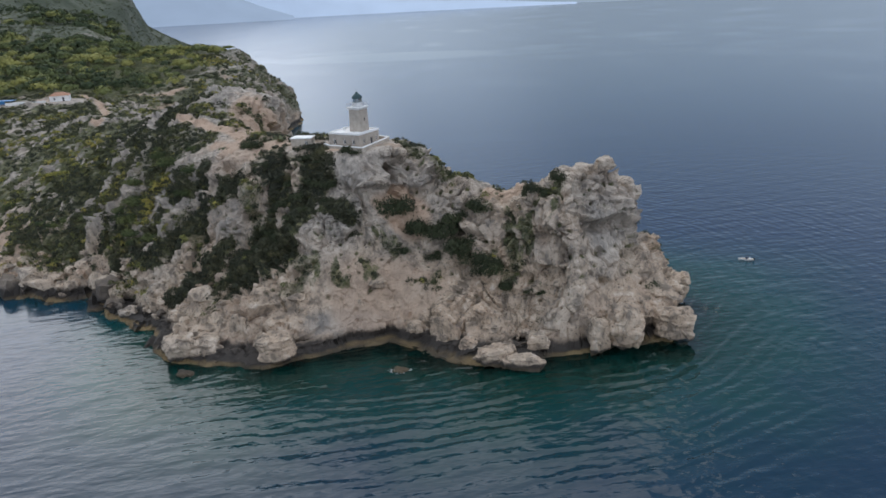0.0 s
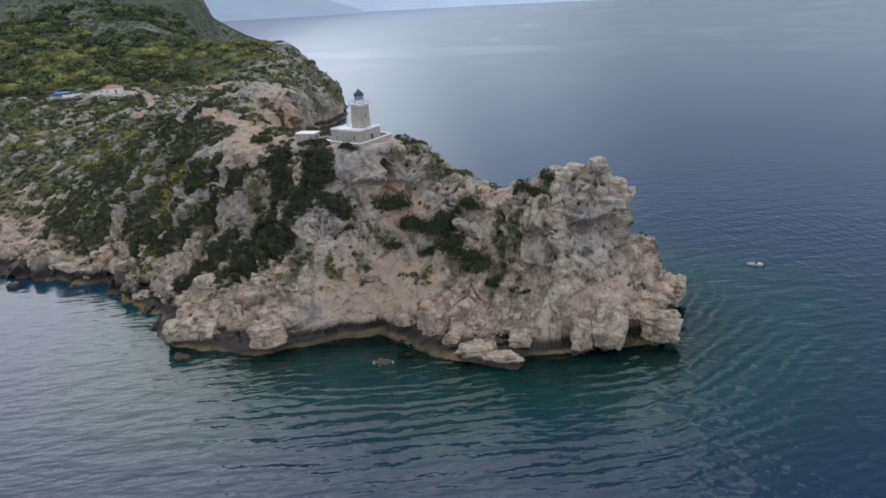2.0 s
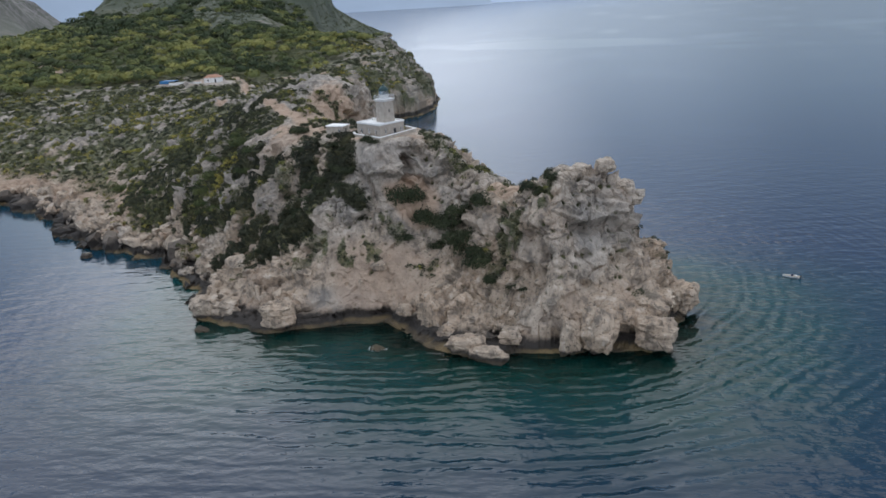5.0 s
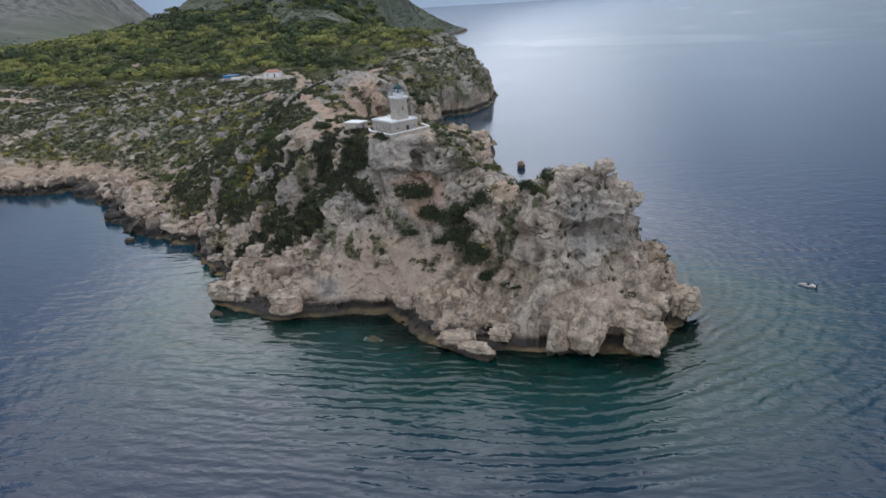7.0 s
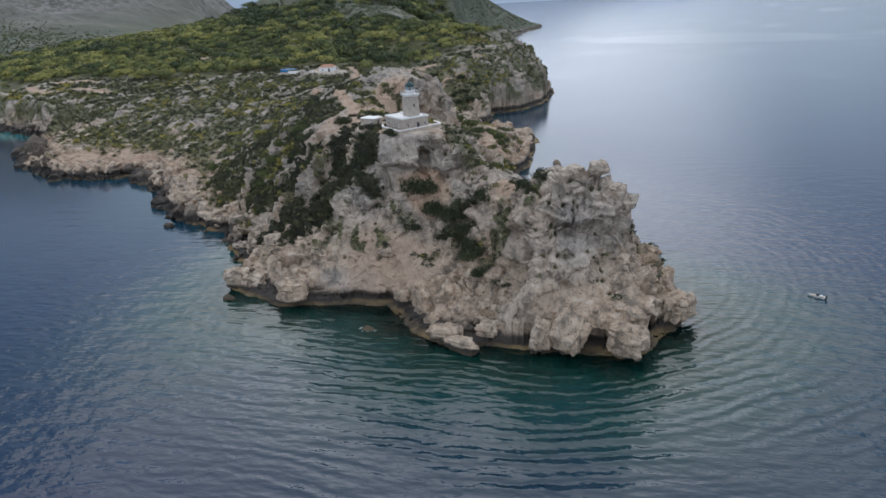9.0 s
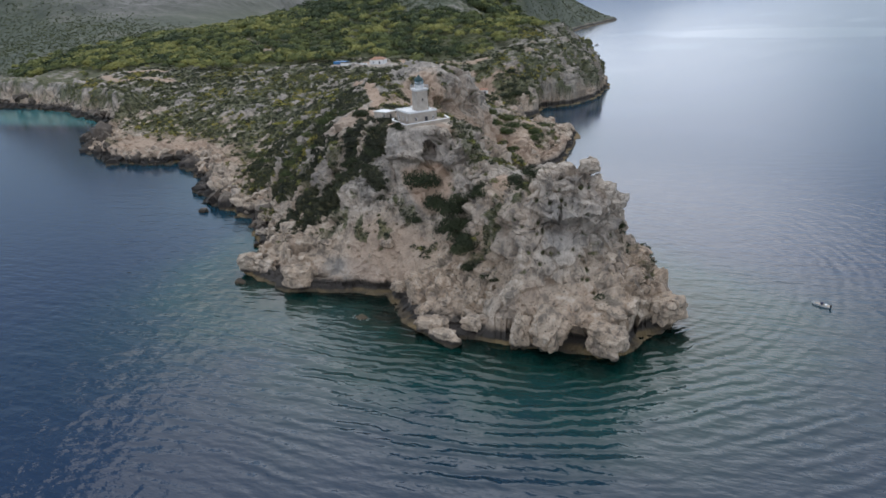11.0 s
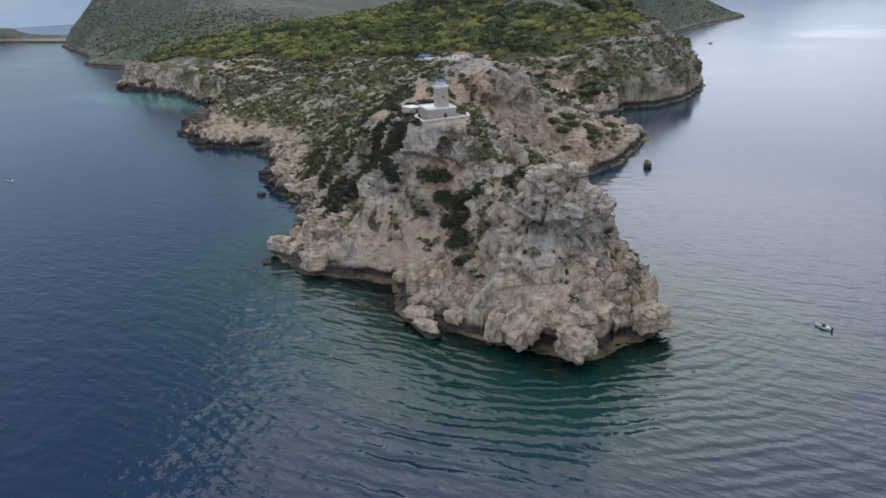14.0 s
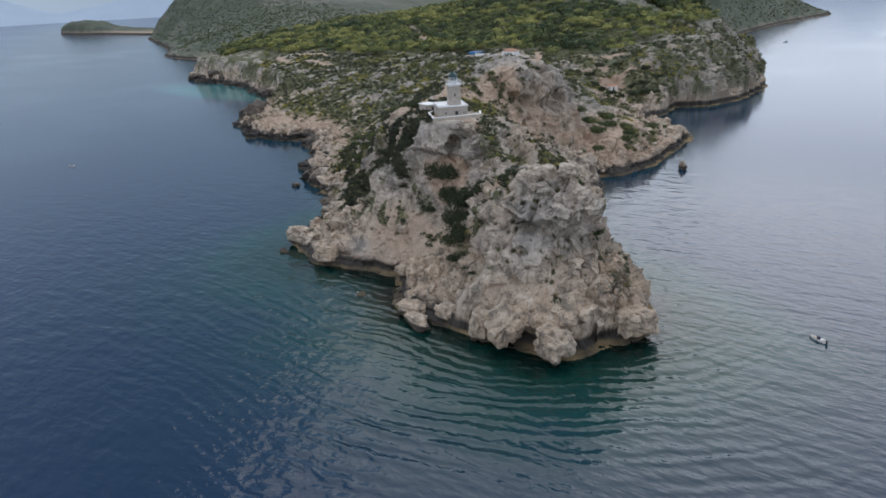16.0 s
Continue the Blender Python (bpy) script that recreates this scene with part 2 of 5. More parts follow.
# ---- materials ----
def material(name, rough=0.8, metal=0.0):
    m = bpy.data.materials.new(name)
    m.use_nodes = True
    b = m.node_tree.nodes["Principled BSDF"]
    b.inputs["Roughness"].default_value, b.inputs["Metallic"].default_value = rough, metal
    return m, m.node_tree.nodes, m.node_tree.links, b


def noise_node(nodes, links, vec, scale, detail=4, rough=0.55):
    n = nodes.new("ShaderNodeTexNoise")
    n.inputs["Scale"].default_value, n.inputs["Detail"].default_value, n.inputs["Roughness"].default_value = scale, detail, rough
    links.new(vec, n.inputs["Vector"])
    return n.outputs["Fac"]


def ramp(nodes, links, fac, stops):
    r = nodes.new("ShaderNodeValToRGB")
    el = r.color_ramp.elements
    while len(el) < len(stops):
        el.new(0.5)
    for e, (at, col) in zip(el, stops):
        e.position, e.color = at, (*col, 1) if len(col) == 3 else col
    links.new(fac, r.inputs[0])
    return r.outputs[0]


def mixed(nodes, links, fac, a, b, blend="MIX"):
    n = nodes.new("ShaderNodeMix")
    n.data_type, n.blend_type = "RGBA", blend
    for sock, v in ((n.inputs[0], fac), (n.inputs[6], a), (n.inputs[7], b)):
        if isinstance(v, (int, float)):
            sock.default_value = v
        elif isinstance(v, tuple):
            sock.default_value = (*v, 1)
        else:
            links.new(v, sock)
    return n.outputs[2]


def calc(nodes, links, op, a, b=0.0):
    n = nodes.new("ShaderNodeMath")
    n.operation = op
    for sock, v in zip(n.inputs, (a, b)):
        if isinstance(v, (int, float)):
            sock.default_value = v
        else:
            links.new(v, sock)
    return n.outputs[0]


def attr(nodes, name):
    n = nodes.new("ShaderNodeAttribute")
    n.attribute_name = name
    return n.outputs["Fac"]


def bumped(nodes, links, b, height, strength, dist):
    n = nodes.new("ShaderNodeBump")
    n.inputs["Strength"].default_value, n.inputs["Distance"].default_value = strength, dist
    links.new(height, n.inputs["Height"])
    links.new(n.outputs[0], b.inputs["Normal"])


def rock_material(name, land, black=False):
    m, n, l, b = material(name, 0.9)
    pos = n.new("ShaderNodeNewGeometry").outputs["Position"]
    stretch = n.new("ShaderNodeVectorMath")
    stretch.operation = "MULTIPLY"
    stretch.inputs[1].default_value = (1, 1, 0.6)
    l.new(pos, stretch.inputs[0])
    height = n.new("ShaderNodeSeparateXYZ")
    l.new(pos, height.inputs[0])
    big = calc(n, l, "ADD", noise_node(n, l, pos, 0.045, 3), calc(n, l, "MULTIPLY", calc(n, l, "SUBTRACT", height.outputs[2], 20.0), 0.005))
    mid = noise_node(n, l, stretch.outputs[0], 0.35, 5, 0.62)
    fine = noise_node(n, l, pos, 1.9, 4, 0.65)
    col = ramp(n, l, big, [(0.3, (0.45, 0.335, 0.238)), (0.5, (0.45, 0.357, 0.268)), (0.72, (0.415, 0.36, 0.30))])
    # lichen-dark blotches and near-black specks; both also put shade in the bump's lows
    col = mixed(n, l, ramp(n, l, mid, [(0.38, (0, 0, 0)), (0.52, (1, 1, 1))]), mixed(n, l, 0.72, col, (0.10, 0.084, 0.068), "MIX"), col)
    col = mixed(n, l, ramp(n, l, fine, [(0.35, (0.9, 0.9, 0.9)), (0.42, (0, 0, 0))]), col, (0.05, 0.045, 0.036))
    col = mixed(n, l, ramp(n, l, mid, [(0.56, (0, 0, 0)), (0.68, (0.75, 0.75, 0.75))]), col, (0.60, 0.51, 0.415))
    if black:
        col = mixed(n, l, ramp(n, l, big, [(0.35, (0.92, 0.92, 0.92)), (0.65, (0.65, 0.65, 0.65))]), col, (0.058, 0.046, 0.037))
    if land:
        # grey patina on the old weathered faces
        col = mixed(n, l, calc(n, l, "MULTIPLY", attr(n, "patina"), ramp(n, l, mid, [(0.3, (0.9, 0.9, 0.9)), (0.7, (0.45, 0.45, 0.45))])), col, mixed(n, l, mid, (0.115, 0.102, 0.09), (0.465, 0.42, 0.37)))
        soil = mixed(n, l, fine, (0.36, 0.25, 0.175), (0.48, 0.355, 0.26))
        col = mixed(n, l, attr(n, "soil"), col, soil)
        # low growth between the shrubs; its dark green also paints shade into the rock pits
        green = ramp(n, l, noise_node(n, l, pos, 0.5, 4, 0.7), [(0.3, (0.035, 0.045, 0.018)), (0.5, (0.075, 0.082, 0.032)), (0.72, (0.17, 0.15, 0.06))])
        speck = ramp(n, l, fine, [(0.42, (0, 0, 0)), (0.5, (1, 1, 1))])
        cover = calc(n, l, "SUBTRACT", calc(n, l, "MULTIPLY", attr(n, "veg_pit_shade"), 1.5), calc(n, l, "MULTIPLY", speck, 0.45))
        cover_n = n.new("ShaderNodeClamp")
        l.new(cover, cover_n.inputs[0])
        col = mixed(n, l, cover_n.outputs[0], col, green)
        # maquis of the high slopes; haze is painted on the far mountain as paler grey
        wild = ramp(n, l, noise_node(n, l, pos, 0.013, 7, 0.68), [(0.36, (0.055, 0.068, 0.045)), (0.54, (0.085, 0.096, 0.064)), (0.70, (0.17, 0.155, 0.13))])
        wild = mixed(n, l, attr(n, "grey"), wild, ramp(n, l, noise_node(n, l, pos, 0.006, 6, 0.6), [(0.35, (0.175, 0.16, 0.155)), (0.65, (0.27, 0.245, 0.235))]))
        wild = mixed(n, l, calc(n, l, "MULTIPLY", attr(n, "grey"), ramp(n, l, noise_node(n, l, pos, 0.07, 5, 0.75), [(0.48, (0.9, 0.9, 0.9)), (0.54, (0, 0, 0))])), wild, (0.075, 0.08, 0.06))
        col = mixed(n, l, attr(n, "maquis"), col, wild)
    # black belt above the water, lichen plus painted shade of the undercut, and ochre weed at its edge
    sep = n.new("ShaderNodeSeparateXYZ")
    l.new(pos, sep.inputs[0])
    zz = calc(n, l, "ADD", sep.outputs[2], calc(n, l, "MULTIPLY", calc(n, l, "SUBTRACT", mid, 0.5), -3.5))
    belt = ramp(n, l, calc(n, l, "MULTIPLY", zz, 0.16 if land or black else 0.34), [(0.0, (1, 1, 1)), (0.48, (0.94, 0.94, 0.94)), (0.68, (0, 0, 0))])
    col = mixed(n, l, belt, col, (0.034, 0.029, 0.025))
    weed = ramp(n, l, calc(n, l, "MULTIPLY", sep.outputs[2], 0.5), [(0.32, (0.9, 0.9, 0.9)), (0.58, (0, 0, 0))])
    weed = calc(n, l, "MULTIPLY", calc(n, l, "MULTIPLY", weed, 1.0 if land else 0.3), ramp(n, l, noise_node(n, l, pos, 0.09, 2), [(0.38, (0.15, 0.15, 0.15)), (0.6, (1, 1, 1))]))
    col = mixed(n, l, weed, col, mixed(n, l, fine, (0.12, 0.085, 0.04), (0.34, 0.235, 0.11)))
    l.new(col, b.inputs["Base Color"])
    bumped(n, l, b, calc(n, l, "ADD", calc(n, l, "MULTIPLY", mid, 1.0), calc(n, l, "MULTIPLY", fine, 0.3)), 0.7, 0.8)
    return m


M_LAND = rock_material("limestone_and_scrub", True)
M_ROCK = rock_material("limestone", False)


def foliage_material(name, stops):
    m, n, l, b = material(name, 0.75)
    col = ramp(n, l, attr(n, "tint"), stops)
    isl = n.new("ShaderNodeNewGeometry").outputs["Random Per Island"]
    l.new(mixed(n, l, 0.55, col, ramp(n, l, isl, [(0, (0.75, 0.75, 0.75)), (1, (1.25, 1.22, 1.15))]), "MULTIPLY"), b.inputs["Base Color"])
    b.inputs["Specular IOR Level"].default_value = 0.2
    return m


M_SCRUB = foliage_material("scrub_leaves", [(0.0, (0.050, 0.055, 0.035)), (0.45, (0.085, 0.092, 0.045)), (0.75, (0.175, 0.175, 0.055)), (1.0, (0.33, 0.28, 0.075))])
M_PINE = foliage_material("pine_needles", [(0.0, (0.048, 0.066, 0.032)), (0.45, (0.12, 0.14, 0.052)), (1.0, (0.28, 0.27, 0.085))])
M_MAQUIS = foliage_material("maquis_leaves", [(0.0, (0.065, 0.08, 0.045)), (0.5, (0.10, 0.115, 0.062)), (1.0, (0.15, 0.155, 0.085))])
M_THICK = foliage_material("gully_leaves", [(0.0, (0.036, 0.039, 0.027)), (0.6, (0.060, 0.062, 0.037)), (1.0, (0.10, 0.097, 0.05))])
M_BUSH = foliage_material("dark_leaves", [(0.0, (0.026, 0.034, 0.019)), (1.0, (0.056, 0.066, 0.031))])


def plain_material(name, col, rough=0.7, stain=0.25, scale=1.2, metal=0.0, grain=0.1):
    m, n, l, b = material(name, rough, metal)
    pos = n.new("ShaderNodeNewGeometry").outputs["Position"]
    f = noise_node(n, l, pos, scale, 5, 0.6)
    g = noise_node(n, l, pos, scale * 9, 3, 0.6)
    dark = tuple(c * (1 - stain) for c in col)
    c = mixed(n, l, ramp(n, l, f, [(0.35, (0, 0, 0)), (0.65, (1, 1, 1))]), dark, col)
    l.new(mixed(n, l, grain, c, g, "OVERLAY"), b.inputs["Base Color"])
    bumped(n, l, b, g, 0.3, 0.02)
    return m


M_STONE = plain_material("pale_ashlar", (0.46, 0.40, 0.335), 0.85, 0.22, 0.9)
M_WHITE = plain_material("whitewash", (0.80, 0.79, 0.77), 0.7, 0.10, 0.6)
M_WALL = plain_material("stone_wall", (0.52, 0.45, 0.37), 0.9, 0.30, 0.8)
M_DOME = plain_material("green_copper_paint", (0.008, 0.05, 0.052), 0.4, 0.3, 1.5)
M_DARK = plain_material("dark_opening", (0.03, 0.03, 0.035), 0.6, 0.2)
M_TILE = plain_material("clay_tiles", (0.42, 0.22, 0.14), 0.8, 0.25, 1.0)
M_BLUE = plain_material("blue_awning", (0.03, 0.16, 0.36), 0.6, 0.2, 0.7)
M_SAND = plain_material("sandy_track", (0.50, 0.36, 0.26), 0.95, 0.2, 0.4)
M_METAL = plain_material("painted_iron", (0.55, 0.56, 0.57), 0.5, 0.2, 2.0)
M_HULL = plain_material("white_gelcoat", (0.75, 0.75, 0.74), 0.3, 0.06, 1.0)
M_NAVY = plain_material("navy_canvas", (0.03, 0.04, 0.08), 0.8, 0.2, 2.0)
M_GLASS, gn, gl, gb = material("lantern_glass", 0.05)
gb.inputs["Base Color"].default_value = (0.75, 0.85, 0.88, 1)
gb.inputs["Transmission Weight"].default_value = 0.9


# ---- mesh helpers ----
def mesh_from(name, verts, faces, mat, smooth_faces=False, attrs=()):
    """A mesh from arrays; faces all have the same number of corners."""
    me = bpy.data.meshes.new(name)
    verts, faces = np.asarray(verts, np.float32), np.asarray(faces, np.int32)
    k = faces.shape[1]
    me.vertices.add(len(verts))
    me.vertices.foreach_set("co", verts.ravel())
    me.loops.add(faces.size)
    me.loops.foreach_set("vertex_index", faces.ravel())
    me.polygons.add(len(faces))
    me.polygons.foreach_set("loop_start", np.arange(0, faces.size, k, dtype=np.int32))
    me.polygons.foreach_set("use_smooth", np.full(len(faces), smooth_faces, bool))
    me.update(calc_edges=True)
    for key, values in attrs:
        me.attributes.new(key, "FLOAT", "POINT").data.foreach_set("value", np.asarray(values, np.float32))
    me.materials.append(mat)
    return me


def part(name, bm, mat, parent=None, label=""):
    me = bpy.data.meshes.new(name)
    bm.normal_update()
    bm.to_mesh(me)
    bm.free()
    me.materials.append(mat)
    ob = new(name, me)
    ob.parent = parent
    return tagged(ob, label)


def empty(name, m, label, category, group="", kind=""):
    ob = new(name)
    ob.empty_display_size = 0.5
    ob.matrix_basis = m
    return tagged(ob, label, category, group, kind)


def box(x0, x1, y0, y1, z0, z1, bevel=0.0, bm=None):
    out = bmesh.new()
    bmesh.ops.create_cube(out, size=1, matrix=Matrix.Translation(((x0 + x1) / 2, (y0 + y1) / 2, (z0 + z1) / 2)) @ Matrix.Diagonal((x1 - x0, y1 - y0, z1 - z0, 1)))
    if bevel:
        bmesh.ops.bevel(out, geom=out.edges[:], offset=bevel, segments=1, affect="EDGES")
    if bm is None:
        return out
    me = bpy.data.meshes.new("tmp")
    out.to_mesh(me)
    out.free()
    bm.from_mesh(me)
    bpy.data.meshes.remove(me)
    return bm


def prism(sides, r0, r1, z0, z1, turn=0.0, cx=0.0, cy=0.0, bm=None):
    bm = bm or bmesh.new()
    rings = []
    for r, z in ((r0, z0), (r1, z1)):
        rings.append([bm.verts.new((cx + r * math.cos(turn + 2 * math.pi * i / sides), cy + r * math.sin(turn + 2 * math.pi * i / sides), z)) for i in range(sides)])
    for i in range(sides):
        j = (i + 1) % sides
        bm.faces.new((rings[0][i], rings[0][j], rings[1][j], rings[1][i]))
    bm.faces.new(rings[0][::-1])
    bm.faces.new(rings[1])
    return bm


def lathe(profile, sides, bm=None):
    """A turned body from (radius, height) pairs."""
    bm = bm or bmesh.new()
    rings = [[bm.verts.new((r * math.cos(2 * math.pi * i / sides), r * math.sin(2 * math.pi * i / sides), z)) for i in range(sides)] for r, z in profile]
    for a, b in zip(rings, rings[1:]):
        for i in range(sides):
            j = (i + 1) % sides
            bm.faces.new((a[i], a[j], b[j], b[i]))
    bm.faces.new(rings[0][::-1])
    bm.faces.new(rings[-1])
    return bm


# ---- the land: one sheet, fine on the headland and coarser inland ----
def spaced(lo, a, b, hi, step, grow, most):
    out = list(np.arange(a, b, step))
    s, v = step, out[-1]
    while v < hi:
        s = min(s * grow, most)
        v += s
        out.append(v)
    s, v, left = step, a, []
    while v > lo:
        s = min(s * grow, most)
        v -= s
        left.append(v)
    return np.array(left[::-1] + out)


def graded(lo, hi, step_at):
    out, v = [], lo
    while v < hi:
        out.append(v)
        v += step_at(v)
    return np.array(out)


# gullies and strips of thick growth that run down the slopes: the line, and its half width
GULLIES = [([(-38, 198), (-35, 191), (-39, 187), (-40, 182.5), (-49, 180), (-58, 180.5)], 4.6), ([(-49, 197), (-47, 190), (-51, 186), (-53, 181)], 3.2), ([(-33, 182), (-28, 180.5)], 2.0),
           ([(-57, 181), (-65, 180)], 1.6), ([(-71, 206.5), (-80, 212), (-84, 216)], 3.0), ([(-71, 199.5), (-79, 199.3), (-85, 198), (-93, 203)], 2.2),
           ([(-61, 187), (-67, 186), (-73, 185.5), (-79, 186)], 1.8), ([(-60, 198), (-66, 200)], 2.0), ([(-88, 209), (-93, 208)], 2.4), ([(-97, 207), (-102, 209)], 2.6)]
STRIPS = [([(-97, 244), (-93, 230), (-91, 221), (-97, 218.5), (-103, 217), (-108, 218.5)], 4.2), ([(-124, 232), (-118, 226), (-126, 220)], 3.0), ([(-140, 243), (-147, 236)], 3.4), ([(-108, 243), (-112, 232)], 3.0)]


def line_nearness(lines, x, y):
    """Distance to the nearest of the lines, as a share of its half width."""
    best = np.full(len(x), 1e9)
    for line, half in lines:
        for (ax, ay), (bx, by) in zip(line, line[1:]):
            ex, ey = bx - ax, by - ay
            u = np.clip(((x - ax) * ex + (y - ay) * ey) / (ex * ex + ey * ey), 0, 1)
            best = np.minimum(best, np.hypot(x - ax - u * ex, y - ay - u * ey) / half)
    return best


def thicket(x, y):
    """Share of the ground under the dark growth of the gullies, and under the greener strips."""
    p = np.stack([x, y, x * 0], 1)
    ragged = 0.6 * fractal(p / 6.0, 3, 27) + 0.55 * fractal(p / 2.0, 2, 28) - 0.1
    return smooth(0.92, 0.66, line_nearness(GULLIES, x, y) + ragged), smooth(0.9, 0.6, line_nearness(STRIPS, x, y) + ragged)


def scrub_cover(x, y, z, d, steep):
    """Share of the ground under shrubs, and under trees."""
    p = np.stack([x, y, x * 0], 1)
    patch = fractal(p / 16.0, 4, 21)
    wood = smooth(0, 35, y - 394 - 34 * smooth(-310, -240, x) + 12 * patch) * smooth(-150, -205, x - 0.04 * (y - 480) + 20 * patch) * (1 - smooth(0, 0.3, bump(x, y, -168, 462, 36, 26, 30))) * smooth(14, 34, d) * smooth(2, 10, z)
    wood *= (1 - 0.75 * smooth(95, 150, z + 40 * patch)) * (1 - smooth(0.0, 0.5, bump(x, y, -318, 680, 66, 78) + 0.3 * patch))
    wood *= smooth(1080, 930, np.hypot(x, y) + 60 * patch) * np.maximum(smooth(80, 58, z + 22 * patch), smooth(-420, -350, x) * smooth(700, 640, y))
    west = smooth(-64, -95, x + 0.10 * (y - 200)) * smooth(3, 11, z)
    small = fractal(p / 6.0, 3, 24)
    ribs = smooth(-122, -104, x) * smooth(262, 238, y)
    cover = west * smooth(-0.1, 0.22, 0.4 * patch + 0.7 * small + 0.5 * fractal(p / 2.6, 2, 25) + 0.25 - 0.2 * smooth(1.1, 2.0, steep) - 0.58 * ribs)
    top = smooth(24, 34, z) * smooth(1.3, 0.7, steep) * smooth(-0.05, 0.3, patch) * 0.7
    low = smooth(300, 315, y) * smooth(0.1, 0.3, patch) * smooth(5, 9, z) * 0.8
    nose = smooth(430, 450, y) * smooth(-190, -165, x) * smooth(760, 680, y) * smooth(0.0, 0.3, small + 0.4 * patch) * smooth(6, 12, z)
    cover = np.maximum(np.maximum(cover, top), np.maximum(low, nose))
    pits = smooth(0.2, 0.42, small) * 0.75 * smooth(9, 15, z) * smooth(-95, -70, x) * smooth(300, 250, y)
    cover = np.maximum(cover, pits)
    for cx, cy, rx, ry, turn in ((24, 186, 9, 5, 0), (20, 175, 5, 5, 0), (9, 180, 4, 3, 0), (-30, 222, 12, 7, 0), (-22, 236, 16, 16, 0)):
        cover = np.maximum(cover, smooth(0.0, 0.5, bump(x, y, cx, cy, rx, ry, turn) + 0.35 * patch))
    cover = np.where((x > -34) & (y < 250) & (z > 20), cover * smooth(0.08, 0.42, small), cover)
    cover = cover * (1 - smooth(0.1, 0.5, bump(x, y, -54, 210, 17, 6, 10)))
    rib = smooth(0.0, 0.4, np.maximum(bump(x, y, -28, 175.5, 12, 5, 15), bump(x, y, 18, 175, 9, 7, 0)))
    cover = np.maximum(cover, 0.95 * rib * smooth(0.02, 0.2, fractal(p / 2.4, 2, 29)))
    dark, green = thicket(x, y)
    cover = np.maximum(cover, np.maximum(dark, green))
    for cx, cy, r, h in LEVELS:
        cover = cover * smooth(r * 0.9, r * 1.3, np.hypot(x - cx, y - cy))
        wood = wood * smooth(r * 1.0, r * 1.5, np.hypot(x - cx, y - cy))
    return np.clip(cover, 0, 1) * smooth(4.0, 7.0, z), np.clip(wood, 0, 1)


# caves and hollows, and swelling brows where the depth is negative: x, y, z, radius, depth
HOLLOWS = [(32.5, 171.5, 26, 2.8, 2.6), (31.5, 174, 31.5, 1.8, 1.4), (36, 174.5, 32.5, 1.6, 1.2), (33.5, 168.5, 20.5, 2.4, 1.3), (48.5, 170, 10, 6.5, -2.2), (42, 164.5, 8, 5, -1.6),
           (16.5, 170, 24, 4.5, 1.6), (15, 167, 15, 4, 1.5), (25.5, 168.5, 29, 5, -1.6), (40, 177.5, 33, 4, -1.5), (33, 167, 14.0, 2.6, 2.6), (12, 176, 27, 4, 1.6),
           (-17.4, 192.4, 39.0, 2.0, 5.0), (-17.0, 191.8, 36.0, 3.0, 6.0), (-16.0, 191, 32.5, 4.2, 3.0), (-22.5, 189, 36.5, 4.2, -2.4), (-10.5, 194.5, 36.5, 5.2, -3.0), (-25.5, 187.5, 40, 5.5, -1.8),
           (41.8, 171.8, 19, 4, 1.8), (-63, 271, 36, 6, 3.0), (-64, 298, 34, 6.5, 7.0), (-63.5, 288, 33, 7, 5.0), (-62.5, 278, 34, 6, 3.5), (45.5, 183, 25, 3.6, 2.0), (-36, 191, 36, 4, 1.5)]
# dirt tracks through the scrub
TRACKS = [[(-224, 457), (-203, 435), (-191, 413), (-173, 377), (-160, 347), (-163, 337), (-152, 322)], [(-490, 545), (-450, 520), (-366, 469)], [(-500, 392), (-440, 384), (-380, 374)],
          [(-480, 405), (-452, 410), (-420, 398)], [(-195, 470), (-179, 476), (-169, 488)], [(-162, 452), (-153, 459), (-151, 472)],
          [(-96, 263), (-90, 255), (-70, 236), (-58, 216)], [(-217, 428), (-235, 420), (-250, 417)]]


def track_nearness(x, y):
    best = np.full(len(x), 1e9)
    for line in TRACKS:
        for (ax, ay), (bx, by) in zip(line, line[1:]):
            ex, ey = bx - ax, by - ay
            u = np.clip(((x - ax) * ex + (y - ay) * ey) / (ex * ex + ey * ey), 0, 1)
            best = np.minimum(best, np.hypot(x - ax - u * ex, y - ay - u * ey))
    return best


